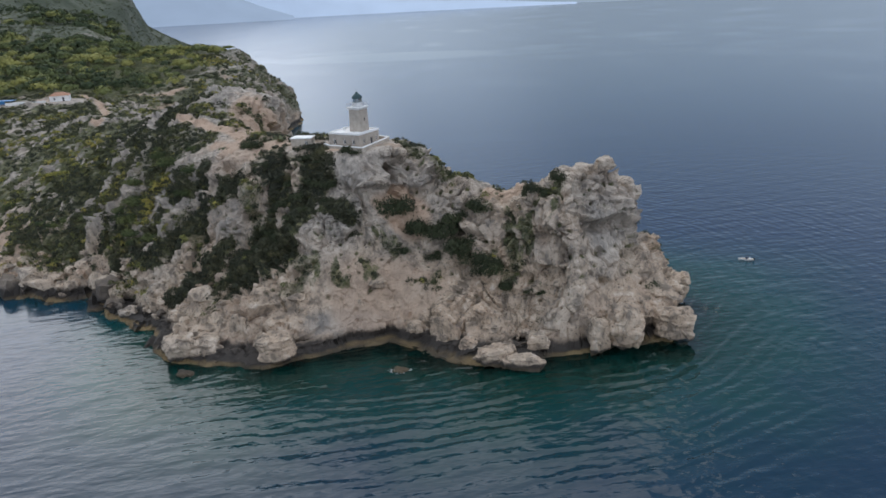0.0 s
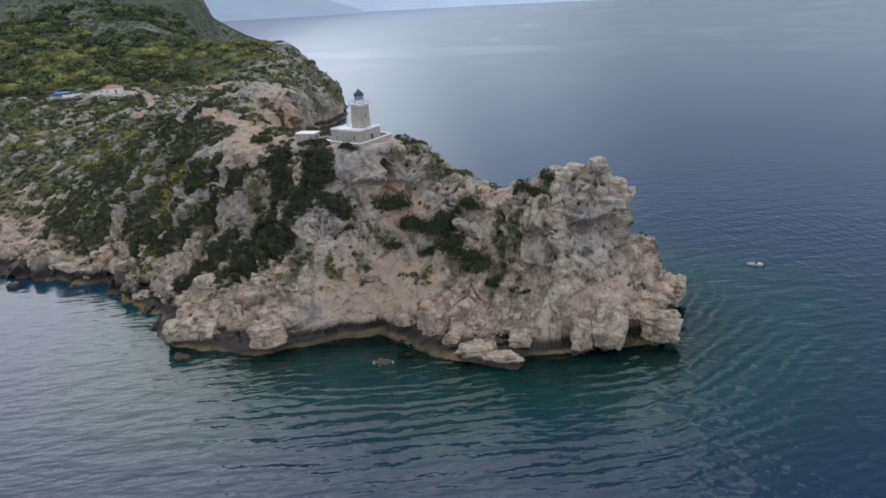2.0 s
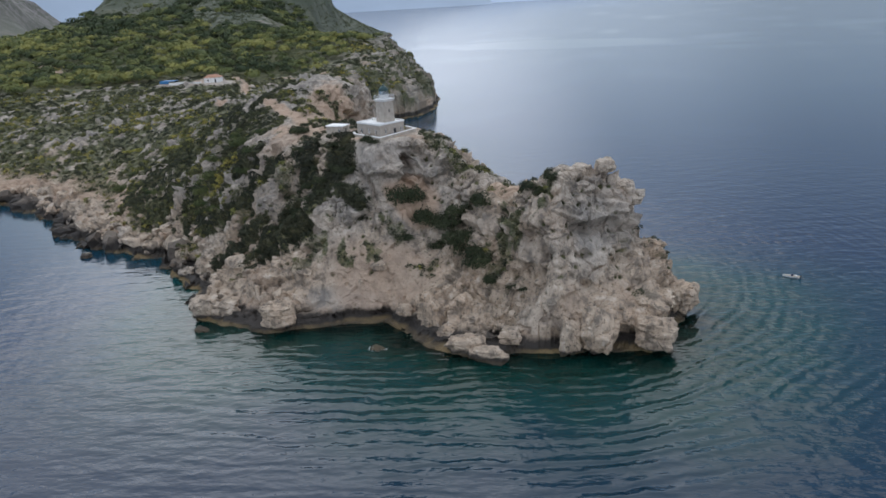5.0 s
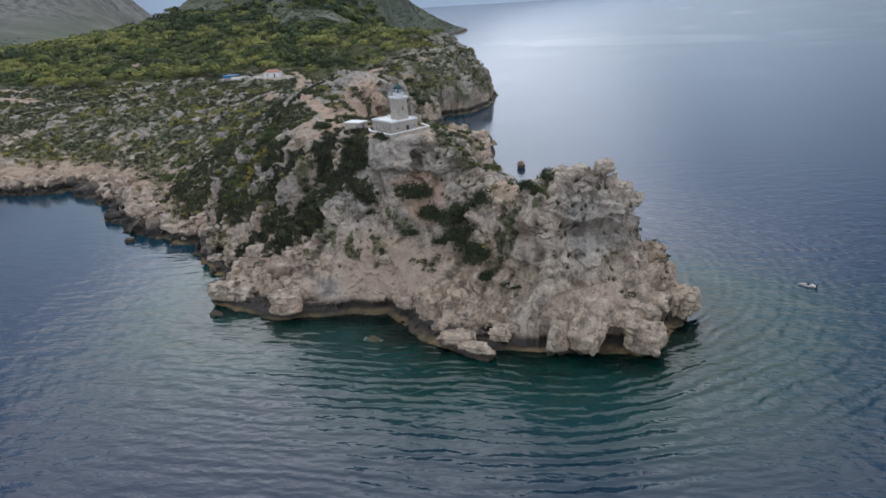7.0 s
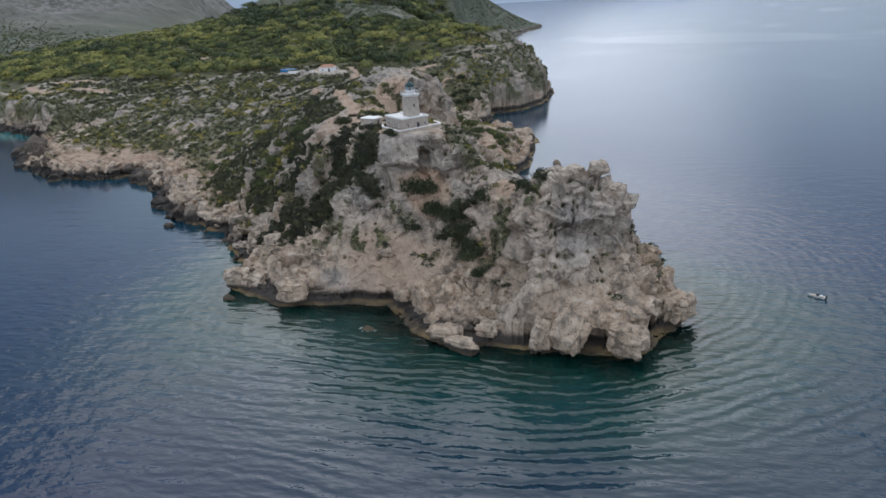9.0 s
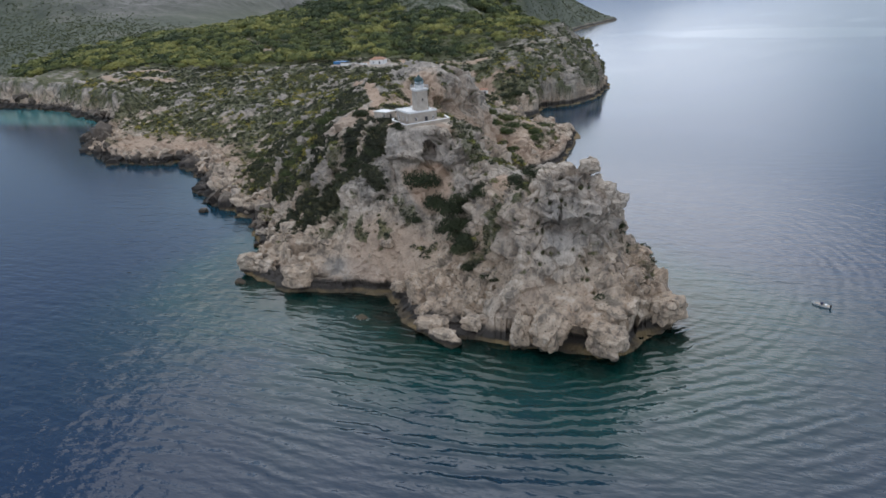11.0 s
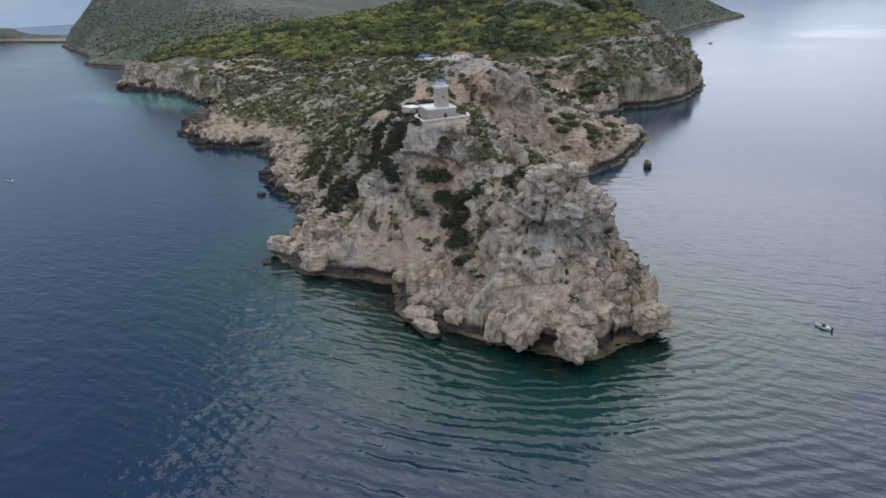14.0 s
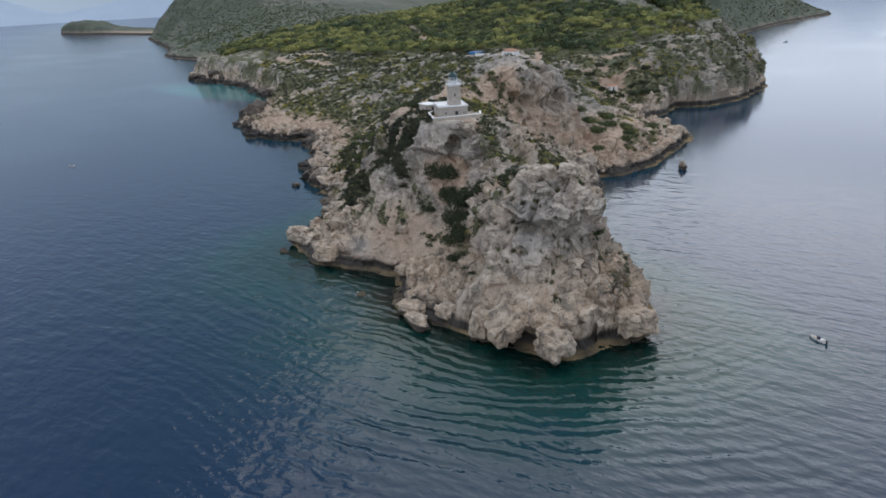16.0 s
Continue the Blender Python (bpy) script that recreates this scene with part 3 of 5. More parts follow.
def build_land():
    xs = spaced(-2300, -110, 6, 7, 0.42, 1.011, 22)
    xs = np.concatenate([xs[xs < 5], graded(5, 110, lambda v: 0.22 if v < 52 else 0.42 if v < 66 else 0.42 + 0.02 * (v - 66))])
    ys = graded(120, 2400, lambda v: 0.6 if v < 143 else 0.22 if 157 <= v < 196 else 0.42 if v < 212 else min(0.62, 0.42 + 0.008 * (v - 212)) if v < 320 else min(1.5, 0.62 + 0.01 * (v - 320)) if v < 600 else min(24, 1.35 + 0.011 * (v - 600)))
    gx, gy = np.meshgrid(xs, ys)
    shape = gx.shape
    x, y = gx.ravel(), gy.ravel()
    z, d = place(x, y)
    zz = z.reshape(shape)
    dzy, dzx = np.gradient(zz, ys, xs)
    nx, ny = -dzx.ravel(), -dzy.ravel()
    steep = np.hypot(nx, ny)
    ln = np.sqrt(nx * nx + ny * ny + 1)
    nrm = np.stack([nx / ln, ny / ln, 1 / ln], 1)
    p = np.stack([x, y, z], 1)
    flat = np.zeros(len(x))
    for cx, cy, r, h in LEVELS:
        flat = np.maximum(flat, smooth(r * 1.3, r * 0.95, np.hypot(x - cx, y - cy)))
    craggy = np.maximum(smooth(0.25, 1.1, steep), 0.85 * smooth(34, 6, d) * smooth(-62, -90, x))
    inland = np.clip(smooth(420, 520, y) + smooth(-330, -480, x), 0, 1)
    body = (d > -1.0) & (np.hypot(x, y) < 900)
    pb = p[body]
    warp = np.stack([fractal(pb / 8.0, 2, 30 + i) for i in range(3)], 1)

    def blocks(size, seed, bend):
        return slabs((pb + bend * warp) / np.array(size), seed)

    apron = np.maximum(smooth(0.0, 0.5, bump(x, y, -24, 170, 24, 8, 8)), 0.8 * np.maximum(smooth(0, 0.5, bump(x, y, -12, 183, 12, 9)), smooth(0, 0.5, bump(x, y, 39, 165.5, 17, 8, 15))))
    strata = (z[body] + 2.2 * warp[:, 0]) / 3.4
    k1, l1 = blocks((8.5, 8.5, 6.5), 3, 2.0)
    k2, l2 = blocks((4.2, 4.2, 3.6), 4, 1.3)
    k3, l3 = blocks((1.9, 1.9, 1.7), 5, 0.6)
    k4, _ = blocks((5.0, 5.0, 17.0), 6, 1.6)
    slope = smooth(-64, -95, x[body]) * smooth(9, 15, z[body])
    flat_p = pb * (1, 1, 0)
    knob = slope * smooth(0.05, -0.4, 0.6 * fractal(flat_p / 16.0, 4, 21) + 0.8 * fractal(flat_p / 6.0, 3, 24))
    crag = craggy[body]
    disp, pocket = np.zeros(len(x)), np.zeros(len(x))
    pit1, _, pitv = cells((pb + 0.5 * warp) / 2.3, 61)
    pits = smooth(0.32, 0.16, pit1) * (pitv > 0.1) * smooth(-0.35, 0.05, fractal(pb / 7.0, 2, 62))
    pocket[body] = pits
    disp[body] = (0.35 + 0.65 * crag) * (1 - 0.8 * apron[body]) * (
        2.6 * k1 + 2.4 * l1 + 0.8 * k2 + 0.8 * l2 + 1.2 * ridged(pb / (16, 16, 24), 3, 40)
        + 0.5 * (strata - np.floor(strata) - 0.5) + 1.4 * k4 * crag - 0.8 * smooth(0.2, 0.5, fractal(pb / 4.2, 2, 58)))
    disp[body] += (0.5 + 0.5 * crag) * (0.4 * k3 + 0.6 * l3 + 0.08 * fractal(pb / 0.9, 2, 50) + 0.4 * crag * fractal(pb / (1.6, 1.6, 9.0), 2, 52) - 1.2 * pits) * (1 - 0.45 * apron[body])
    disp[body] += knob * (1.0 + 1.4 * k2 + 1.4 * k3)
    disp[body] += smooth(28, 33, z[body]) * smooth(1.6, 1.0, steep[body]) * smooth(-35, -25, x[body]) * (0.5 * k3 + 0.9 * k2)
    disp = disp * (1 - 0.35 * inland)
    far = smooth(700, 1100, np.hypot(x, y))
    disp += far * (15 * ridged(p / 230, 3, 70) + 10 * ridged(p / 80, 3, 74)) * smooth(35, 95, z)
    headland = smooth(450, 480, y) * smooth(-230, -190, x) * smooth(5, 14, z) * smooth(0.2, 0.6, steep)
    disp += headland * (3.6 * ridged(p / (15, 15, 20), 4, 76) + 2.4 * fractal(p / 5.0, 2, 78))
    disp *= (1 - flat) * smooth(-0.5, 2.0, d)
    disp = np.where(d < 3.0, np.clip(disp, -0.3, 0.5), disp)
    q = p + nrm * disp[:, None]
    q[:, 2] = np.where(d > 2.0, np.maximum(q[:, 2], 0.5), q[:, 2])
    ragged = 1 + 0.75 * fractal(p / 3.0, 2, 66)
    for cx, cy, cz, r, deep in HOLLOWS:
        push = deep * smooth(1.0, 0.45, np.sqrt((x - cx) ** 2 + (y - cy) ** 2 + ((z - cz) * 1.25) ** 2) * ragged / r)
        q[:, 0] -= push * nx / (steep + 0.05)
        q[:, 1] -= push * ny / (steep + 0.05)
    # the sea has cut a notch at the foot of the walls
    h = np.hypot(nx, ny) + 1e-6
    tip = smooth(24, 40, x) * smooth(205, 195, y)
    notch = (1.9 + 1.3 * tip) * np.exp(-((q[:, 2] - 1.6 - 0.9 * tip) / (1.1 + 0.8 * tip)) ** 2) * smooth(0.5, 1.2, steep) * (0.6 + 0.6 * fractal(p / 7, 2, 60)) * (d > 1.0)
    q[:, 0] -= notch * nx / h
    q[:, 1] -= notch * ny / h
    cover, wood = scrub_cover(x, y, z, d, steep)
    patch = fractal(p / 11.0, 3, 90)
    soil = smooth(0.05, 0.4, patch + 0.25 * smooth(0.8, 0.35, steep) - 0.2 - 0.3 * smooth(-110, -150, x) * smooth(12, 20, z)) * smooth(1.0, 0.5, steep) * smooth(2.5, 4.5, z)
    soil = np.maximum(soil, 0.9 * bump(x, y, -50, 209, 22, 7, 10))
    soil = np.maximum(soil, smooth(0, 0.4, bump(x, y, -60, 252, 20, 22) + 0.2 * patch) * 0.8)
    soil = np.maximum(soil, smooth(0.05, 0.5, bump(x, y, -15, 187, 10, 6) + 0.4 * patch) * smooth(35, 32, z))
    soil = np.maximum(soil, smooth(0.0, 0.5, bump(x, y, -59, 285, 4, 16) + 0.4 * patch) * 0.8)
    soil = np.maximum(soil, smooth(0.0, 0.5, bump(x, y, -70, 262, 9, 14) + 0.4 * patch) * 0.9)
    soil = np.maximum(soil, smooth(0.0, 0.5, bump(x, y, -154, 464, 27, 15, 30) + 0.5 * patch) * 0.9)
    soil = np.maximum(soil, smooth(0.0, 0.5, bump(x, y, -112, 425, 14, 10, 30) + 0.4 * patch) * 0.9)
    soil = np.maximum(soil, smooth(0, 0.4, bump(x, y, -57, 335, 15, 40) + 0.3 * patch) * 0.8)
    soil = np.maximum(soil, smooth(0, 0.4, bump(x, y, -185, 268, 40, 18, -20) + 0.4 * patch) * 0.7)
    soil = np.maximum(soil, smooth(0, 0.4, bump(x, y, -270, 275, 50, 22, 0) + 0.4 * patch) * 0.7)
    soil *= 1 - 0.9 * smooth(-70, -90, x) * smooth(9, 14, z) * smooth(430, 400, y)
    idx = np.arange(len(x)).reshape(shape)
    faces = np.stack([idx[:-1, :-1], idx[:-1, 1:], idx[1:, 1:], idx[1:, :-1]], -1).reshape(-1, 4)
    keep = (d[faces].max(1) > -6)
    faces = faces[keep]
    used = np.zeros(len(x), bool)
    used[faces.ravel()] = True
    remap = np.cumsum(used) - 1
    soil = np.maximum(soil, 0.65 * smooth(0.1, 0.6, bump(x, y, -20, 172, 20, 7, 8) + 0.4 * patch))
    track = smooth(3.2, 1.6, track_nearness(x, y) + 1.0 * patch)
    soil = np.maximum(soil, track)
    cover, wood = cover * (1 - track), wood * smooth(3.0, 6.0, track_nearness(x, y))
    # pocket: tufts in the pits, and the small holes' shade put into colour
    veg_pit_shade = np.maximum(np.maximum(0.85 * cover, wood), pocket * smooth(8, 14, z) * (1 - flat))
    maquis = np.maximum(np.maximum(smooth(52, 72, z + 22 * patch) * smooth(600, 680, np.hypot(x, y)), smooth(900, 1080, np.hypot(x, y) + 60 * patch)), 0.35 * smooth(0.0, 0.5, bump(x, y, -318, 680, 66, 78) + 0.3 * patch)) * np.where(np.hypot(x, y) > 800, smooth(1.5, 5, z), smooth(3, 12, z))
    nose = smooth(452, 480, y) * smooth(-215, -180, x) * smooth(760, 700, y) * smooth(4, 10, z)
    maquis = np.maximum(maquis, nose * (0.22 + 0.3 * patch))
    patina = smooth(0.9, 1.6, steep) * smooth(14, 24, z + 10 * patch) * 0.45 + 0.3 * smooth(0.1, 0.5, fractal(p / 13.0, 3, 95))
    for cx, cy, cz, rx, rz in ((34, 172, 28, 5.5, 11), (-27, 186, 39, 7, 5), (-10, 194, 36, 5, 5), (-62, 190, 27, 9, 9), (-30, 165, 6, 16, 4), (-80, 214, 30, 10, 10)):
        patina = np.maximum(patina, smooth(1.0, 0.35, np.sqrt(((x - cx) ** 2 + (y - cy) ** 2) / rx ** 2 + ((z - cz) / rz) ** 2) + 0.4 * patch))
    bare = smooth(0.0, 0.5, bump(x, y, -318, 680, 66, 78) + 0.3 * patch)
    patina = np.maximum(patina, np.maximum(0.85 * nose, bare))
    patina = np.maximum(patina, 0.95 * smooth(-66, -90, x) * smooth(13, 19, z) * smooth(470, 430, y))
    # grey: where the far mountain takes its painted haze
    me = mesh_from("ground", q[used], remap[faces], M_LAND, False, (("veg_pit_shade", veg_pit_shade[used]), ("soil", np.clip(soil, 0, 1)[used]), ("maquis", maquis[used]), ("patina", np.clip(patina, 0, 1)[used]), ("grey", (smooth(-760, -980, x + 0.2 * y) * smooth(700, 950, y))[used])))
    ob = tagged(new("ground", me), "pale limestone headland with tan soil and scrub", "headland", kind="structure")
    area = (np.gradient(xs)[None, :] * np.gradient(ys)[:, None]).ravel()
    return q, d, steep, cover, wood, maquis, area, xs, ys


LAND, LAND_D, LAND_STEEP, COVER, WOOD, MAQUIS, AREA, GRID_X, GRID_Y = build_land()


# ---- the sea ----
def sea_material():
    m, n, l, b = material("sea_water", 0.05)
    pos = n.new("ShaderNodeNewGeometry").outputs["Position"]
    sh = attr(n, "shallow")
    murk = noise_node(n, l, pos, 0.06, 4, 0.6)
    shm = calc(n, l, "MULTIPLY", sh, calc(n, l, "ADD", calc(n, l, "MULTIPLY", murk, 1.2), 0.4))
    # teal shallows; the near-black end paints in the cliff's dark reflection
    col = ramp(n, l, shm, [(0.0, (0.006, 0.021, 0.058)), (0.35, (0.004, 0.041, 0.044)), (0.7, (0.002, 0.030, 0.024)), (1.0, (0.002, 0.010, 0.008))])
    col = mixed(n, l, attr(n, "sand"), col, (0.045, 0.185, 0.19))
    l.new(col, b.inputs["Base Color"])
    b.inputs["IOR"].default_value = 1.33
    b.inputs["Specular IOR Level"].default_value = 0.5

    def streaks(angle, squeeze, scale, detail, rough):
        turn = n.new("ShaderNodeVectorRotate")
        turn.rotation_type = "Z_AXIS"
        turn.inputs["Angle"].default_value = radians(angle)
        l.new(pos, turn.inputs["Vector"])
        sc = n.new("ShaderNodeVectorMath")
        sc.operation = "MULTIPLY"
        sc.inputs[1].default_value = (squeeze, 1.0, 1.0)
        l.new(turn.outputs[0], sc.inputs[0])
        return noise_node(n, l, sc.outputs[0], scale, detail, rough)

    # trains of waves that bend round the point: crests keep their distance from the shore's core line
    bend = calc(n, l, "MULTIPLY", calc(n, l, "SUBTRACT", noise_node(n, l, pos, 0.02, 2, 0.5), 0.5), 14.0)
    bend = calc(n, l, "ADD", bend, calc(n, l, "MULTIPLY", calc(n, l, "SUBTRACT", noise_node(n, l, pos, 0.19, 2, 0.5), 0.5), 3.0))
    reach = calc(n, l, "ADD", attr(n, "reach"), bend)

    def train(length, amp, seed_scale):
        wave = calc(n, l, "SINE", calc(n, l, "MULTIPLY", reach, 2 * math.pi / length))
        gust = ramp(n, l, noise_node(n, l, pos, seed_scale, 2, 0.5), [(0.36, (0.1, 0.1, 0.1)), (0.62, (1, 1, 1))])
        return calc(n, l, "MULTIPLY", calc(n, l, "MULTIPLY", wave, gust), amp)

    waves = calc(n, l, "ADD", train(3.9, 0.074, 0.03), train(2.7, 0.034, 0.05))
    waves = calc(n, l, "MULTIPLY", waves, attr(n, "train"))
    h = calc(n, l, "ADD", calc(n, l, "MULTIPLY", streaks(-16, 0.45, 0.2, 2, 0.5), 0.5), calc(n, l, "MULTIPLY", streaks(-10, 0.45, 0.5, 3, 0.55), 0.25))
    h = calc(n, l, "ADD", h, calc(n, l, "MULTIPLY", streaks(60, 0.28, 0.36, 1.5, 0.4), 0.1))
    h = calc(n, l, "ADD", calc(n, l, "MULTIPLY", h, attr(n, "ripple")), waves)
    bumped(n, l, b, h, 1.0, 1.0)
    l.new(calc(n, l, "SUBTRACT", attr(n, "haze"), calc(n, l, "MULTIPLY", attr(n, "glint_patch"), 0.14)), b.inputs["Roughness"])
    return m


def build_sea():
    xs = spaced(-4775, -420, 130, 4925, 3.0, 1.12, 160)
    ys = np.concatenate([spaced(-4800, 110, 420, 1000, 3.0, 1.12, 160)[:-1], np.arange(1005, 1300, 12.0), np.arange(1330, 4850, 120.0)])
    gx, gy = np.meshgrid(xs, ys)
    shape = gx.shape
    x, y = gx.ravel(), gy.ravel()
    d = np.zeros(len(x))
    d[:] = shore_distance(x, y)
    shallow = np.exp(np.minimum(d, 0) / 25.0) * smooth(-130, -60, x) * smooth(260, 200, y)
    shallow = np.maximum(shallow, 0.2 * np.exp(np.minimum(d, 0) / 18.0))
    ripple = 0.07 + 0.93 * smooth(330, 90, np.hypot(x - 60, y - 90))
    pp = np.stack([x / 70, y / 70, x * 0], 1)
    # patch made smooth to brighten the water, standing in for a sunlit streak
    glint_patch = np.maximum(smooth(0.0, 0.6, bump(x, y, -80, 1120, 190, 95) + 0.35 * fractal(pp, 3, 81)), 0)
    sand = 0.9 * smooth(0.0, 0.8, bump(x, y, -500, 343, 150, 46, 8)) + 0.06 * np.exp(np.minimum(d, 0) / 30.0) * smooth(-60, -90, x) * smooth(-320, -240, x)
    ripple = ripple * (1 - np.clip(glint_patch, 0, 1))
    u = np.clip(((x + 200) * 215 + (y - 172) * 36) / (215 ** 2 + 36 ** 2), 0, 1)
    reach = np.hypot(x + 200 - 215 * u, y - 172 - 36 * u)
    train = smooth(85, 35, np.hypot((x - 22) / 1.3, y - 138)) * smooth(-90, -20, x) + 0.28 * smooth(260, 120, np.hypot(x - 60, y - 120)) * smooth(-40, 60, x) + 0.05
    haze = 0.075 + 0.075 * smooth(140, 420, np.hypot(x - 75, y - 30))
    idx = np.arange(len(x)).reshape(shape)
    faces = np.stack([idx[:-1, :-1], idx[:-1, 1:], idx[1:, 1:], idx[1:, :-1]], -1).reshape(-1, 4)
    keep = (np.hypot(x - 75, y - 20)[faces].max(1) < 4870)
    me = mesh_from("water", np.stack([x, y, x * 0], 1), faces[keep], sea_material(), True, (("shallow", shallow), ("ripple", ripple), ("sand", np.clip(sand, 0, 1)), ("glint_patch", np.clip(glint_patch, 0, 1)), ("reach", reach), ("train", train), ("haze", haze)))
    tagged(new("water", me), "calm rippled blue-green sea", "sea", kind="structure")


build_sea()


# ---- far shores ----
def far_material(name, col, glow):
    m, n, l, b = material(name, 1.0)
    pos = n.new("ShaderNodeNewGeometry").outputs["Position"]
    # haze is put into these slopes' colour and helped by a glow
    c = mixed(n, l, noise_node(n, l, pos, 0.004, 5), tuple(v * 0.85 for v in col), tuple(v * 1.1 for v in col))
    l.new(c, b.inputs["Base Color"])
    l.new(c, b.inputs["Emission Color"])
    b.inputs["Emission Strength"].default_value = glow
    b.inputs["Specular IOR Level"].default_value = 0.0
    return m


def far_ridge(label, mat, reach, spans, depth, seed):
    """A mountain chain along an arc: spans of (azimuth towards -x, height)."""
    az = np.linspace(spans[0][0], spans[-1][0], 260)
    top = np.interp(az, [s[0] for s in spans], [s[1] for s in spans])
    rows, verts = 9, []
    for k in range(rows):
        u = k / (rows - 1)
        r = reach + depth * u
        xx, yy = 75 - r * np.sin(np.radians(az)), 20 + r * np.cos(np.radians(az))
        pp = np.stack([xx / 420, yy / 420, xx * 0 + seed], 1)
        zz = top * (math.sin(u * math.pi / 2) ** 1.3) * (1 + 0.35 * fractal(pp, 5, seed)) - (6 if k == 0 else 0)
        verts.append(np.stack([xx, yy, zz], 1))
    idx = np.arange(rows * len(az)).reshape(rows, len(az))
    faces = np.stack([idx[:-1, :-1], idx[:-1, 1:], idx[1:, 1:], idx[1:, :-1]], -1).reshape(-1, 4)
    tagged(new("backdrop", mesh_from("backdrop", np.concatenate(verts), faces, mat, True)), label, "mountains", kind="structure")


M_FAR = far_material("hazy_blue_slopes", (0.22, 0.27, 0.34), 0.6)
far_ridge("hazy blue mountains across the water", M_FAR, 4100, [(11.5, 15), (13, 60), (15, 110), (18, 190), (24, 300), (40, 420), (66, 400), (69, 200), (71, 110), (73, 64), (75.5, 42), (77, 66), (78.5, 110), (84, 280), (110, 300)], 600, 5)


def far_cape():
    """A low headland that ends the next bay, joined to the mountain by a flat neck."""
    u, v = np.meshgrid(np.linspace(0, 1, 130), np.linspace(-1, 1, 40))
    u, v = u.ravel(), v.ravel()
    x, y = -2450 + 760 * u, 700 + 130 * u
    top = np.interp(u, [0, 0.05, 0.14, 0.26, 0.34, 0.5, 0.7, 1.0], [0, 20, 32, 36, 22, 14, 12, 12])
    wide = np.interp(u, [0, 0.1, 0.3, 0.45, 1.0], [15, 50, 60, 45, 60])
    px, py = x - 0.14 * v * wide, y + 0.99 * v * wide
    p = np.stack([px / 60, py / 60, px * 0], 1)
    z = top * np.clip(1 - v ** 4, 0, 1) ** 0.6 * (1 + 0.35 * fractal(p, 4, 91)) + 2 * fractal(p * 4, 2, 92) - 3 * (np.abs(v) > 0.98)
    idx = np.arange(len(u)).reshape(40, 130)
    faces = np.stack([idx[:-1, :-1], idx[:-1, 1:], idx[1:, 1:], idx[1:, :-1]], -1).reshape(-1, 4)
    me = mesh_from("cape", np.stack([px, py, z], 1), faces, M_LAND, False, (("veg_pit_shade", z * 0), ("soil", smooth(9, 3, z) * 0.2), ("maquis", smooth(4, 12, z)), ("patina", z * 0), ("grey", z * 0)))
    tagged(new("cape", me), "low scrub-covered cape across the bay", "cape", kind="structure")


far_cape()


# farther chain: more haze in its colour, and it glows too
M_HAZE = far_material("pale_haze_slopes", (0.33, 0.40, 0.50), 0.5)
far_ridge("pale hazy far mountains on the horizon", M_HAZE, 4520, [(-9.5, 8), (-6, 22), (-2, 42), (3, 66), (8, 105), (12, 150), (20, 250), (40, 300)], 280, 9)


# ---- plants ----
def tufts(base, size, tint, leaves, seed, leaf=0.34, squash=0.8, lift=0.45, loose=0.5):
    """Clumps of leafy sprays over the tops of rounded crowns; one row of base, size and tint each."""
    rng = np.random.default_rng(seed)
    k = len(base)
    u = rng.normal(size=(k, leaves, 3))
    u[..., 2] = np.abs(u[..., 2]) * 1.1 - 0.25
    u /= np.linalg.norm(u, axis=2, keepdims=True)
    lump = 1 + 0.28 * np.sin(u[..., 0] * 4 + rng.random((k, 1)) * 6) * np.cos(u[..., 1] * 5 + rng.random((k, 1)) * 6)
    r = size[:, None] * lump * rng.uniform(0.72, 1.05, (k, leaves))
    c = base[:, None, :] + u * r[..., None] * (1, 1, squash)
    c[..., 2] += size[:, None] * lift
    a = rng.normal(size=(k, leaves, 3))
    a -= (a * u).sum(2, keepdims=True) * u * (1.1 - loose)
    a /= np.linalg.norm(a, axis=2, keepdims=True)
    b = np.cross(u + loose * rng.normal(size=u.shape), a)
    b /= np.linalg.norm(b, axis=2, keepdims=True) + 1e-9
    s = (size[:, None] * leaf * rng.uniform(0.7, 1.3, (k, leaves)))[..., None]
    tri = np.stack([c + a * s, c - 0.6 * a * s + 0.9 * b * s, c - 0.6 * a * s - 0.9 * b * s], 2)
    verts = tri.reshape(-1, 3)
    tints = np.repeat(np.clip(tint, 0, 1), leaves * 3)
    return verts, np.arange(len(verts)).reshape(-1, 3), tints


def scatter(weight, count, seed):
    rng = np.random.default_rng(seed)
    w = weight / weight.sum()
    i = rng.choice(len(w), size=count, p=w)
    nx = len(GRID_X)
    gx, gy = np.gradient(GRID_X), np.gradient(GRID_Y)
    c, r = i % nx, i // nx
    u, v = rng.uniform(-0.5, 0.5, (2, count))
    c2, r2 = np.clip(c + np.sign(u).astype(int), 0, nx - 1), np.clip(r + np.sign(v).astype(int), 0, len(GRID_Y) - 1)
    a, b = np.abs(u), np.abs(v)
    corner = lambda rr, cc: LAND[rr * nx + cc]
    p = (corner(r, c) * ((1 - a) * (1 - b))[:, None] + corner(r, c2) * (a * (1 - b))[:, None] + corner(r2, c) * ((1 - a) * b)[:, None] + corner(r2, c2) * (a * b)[:, None])
    return p


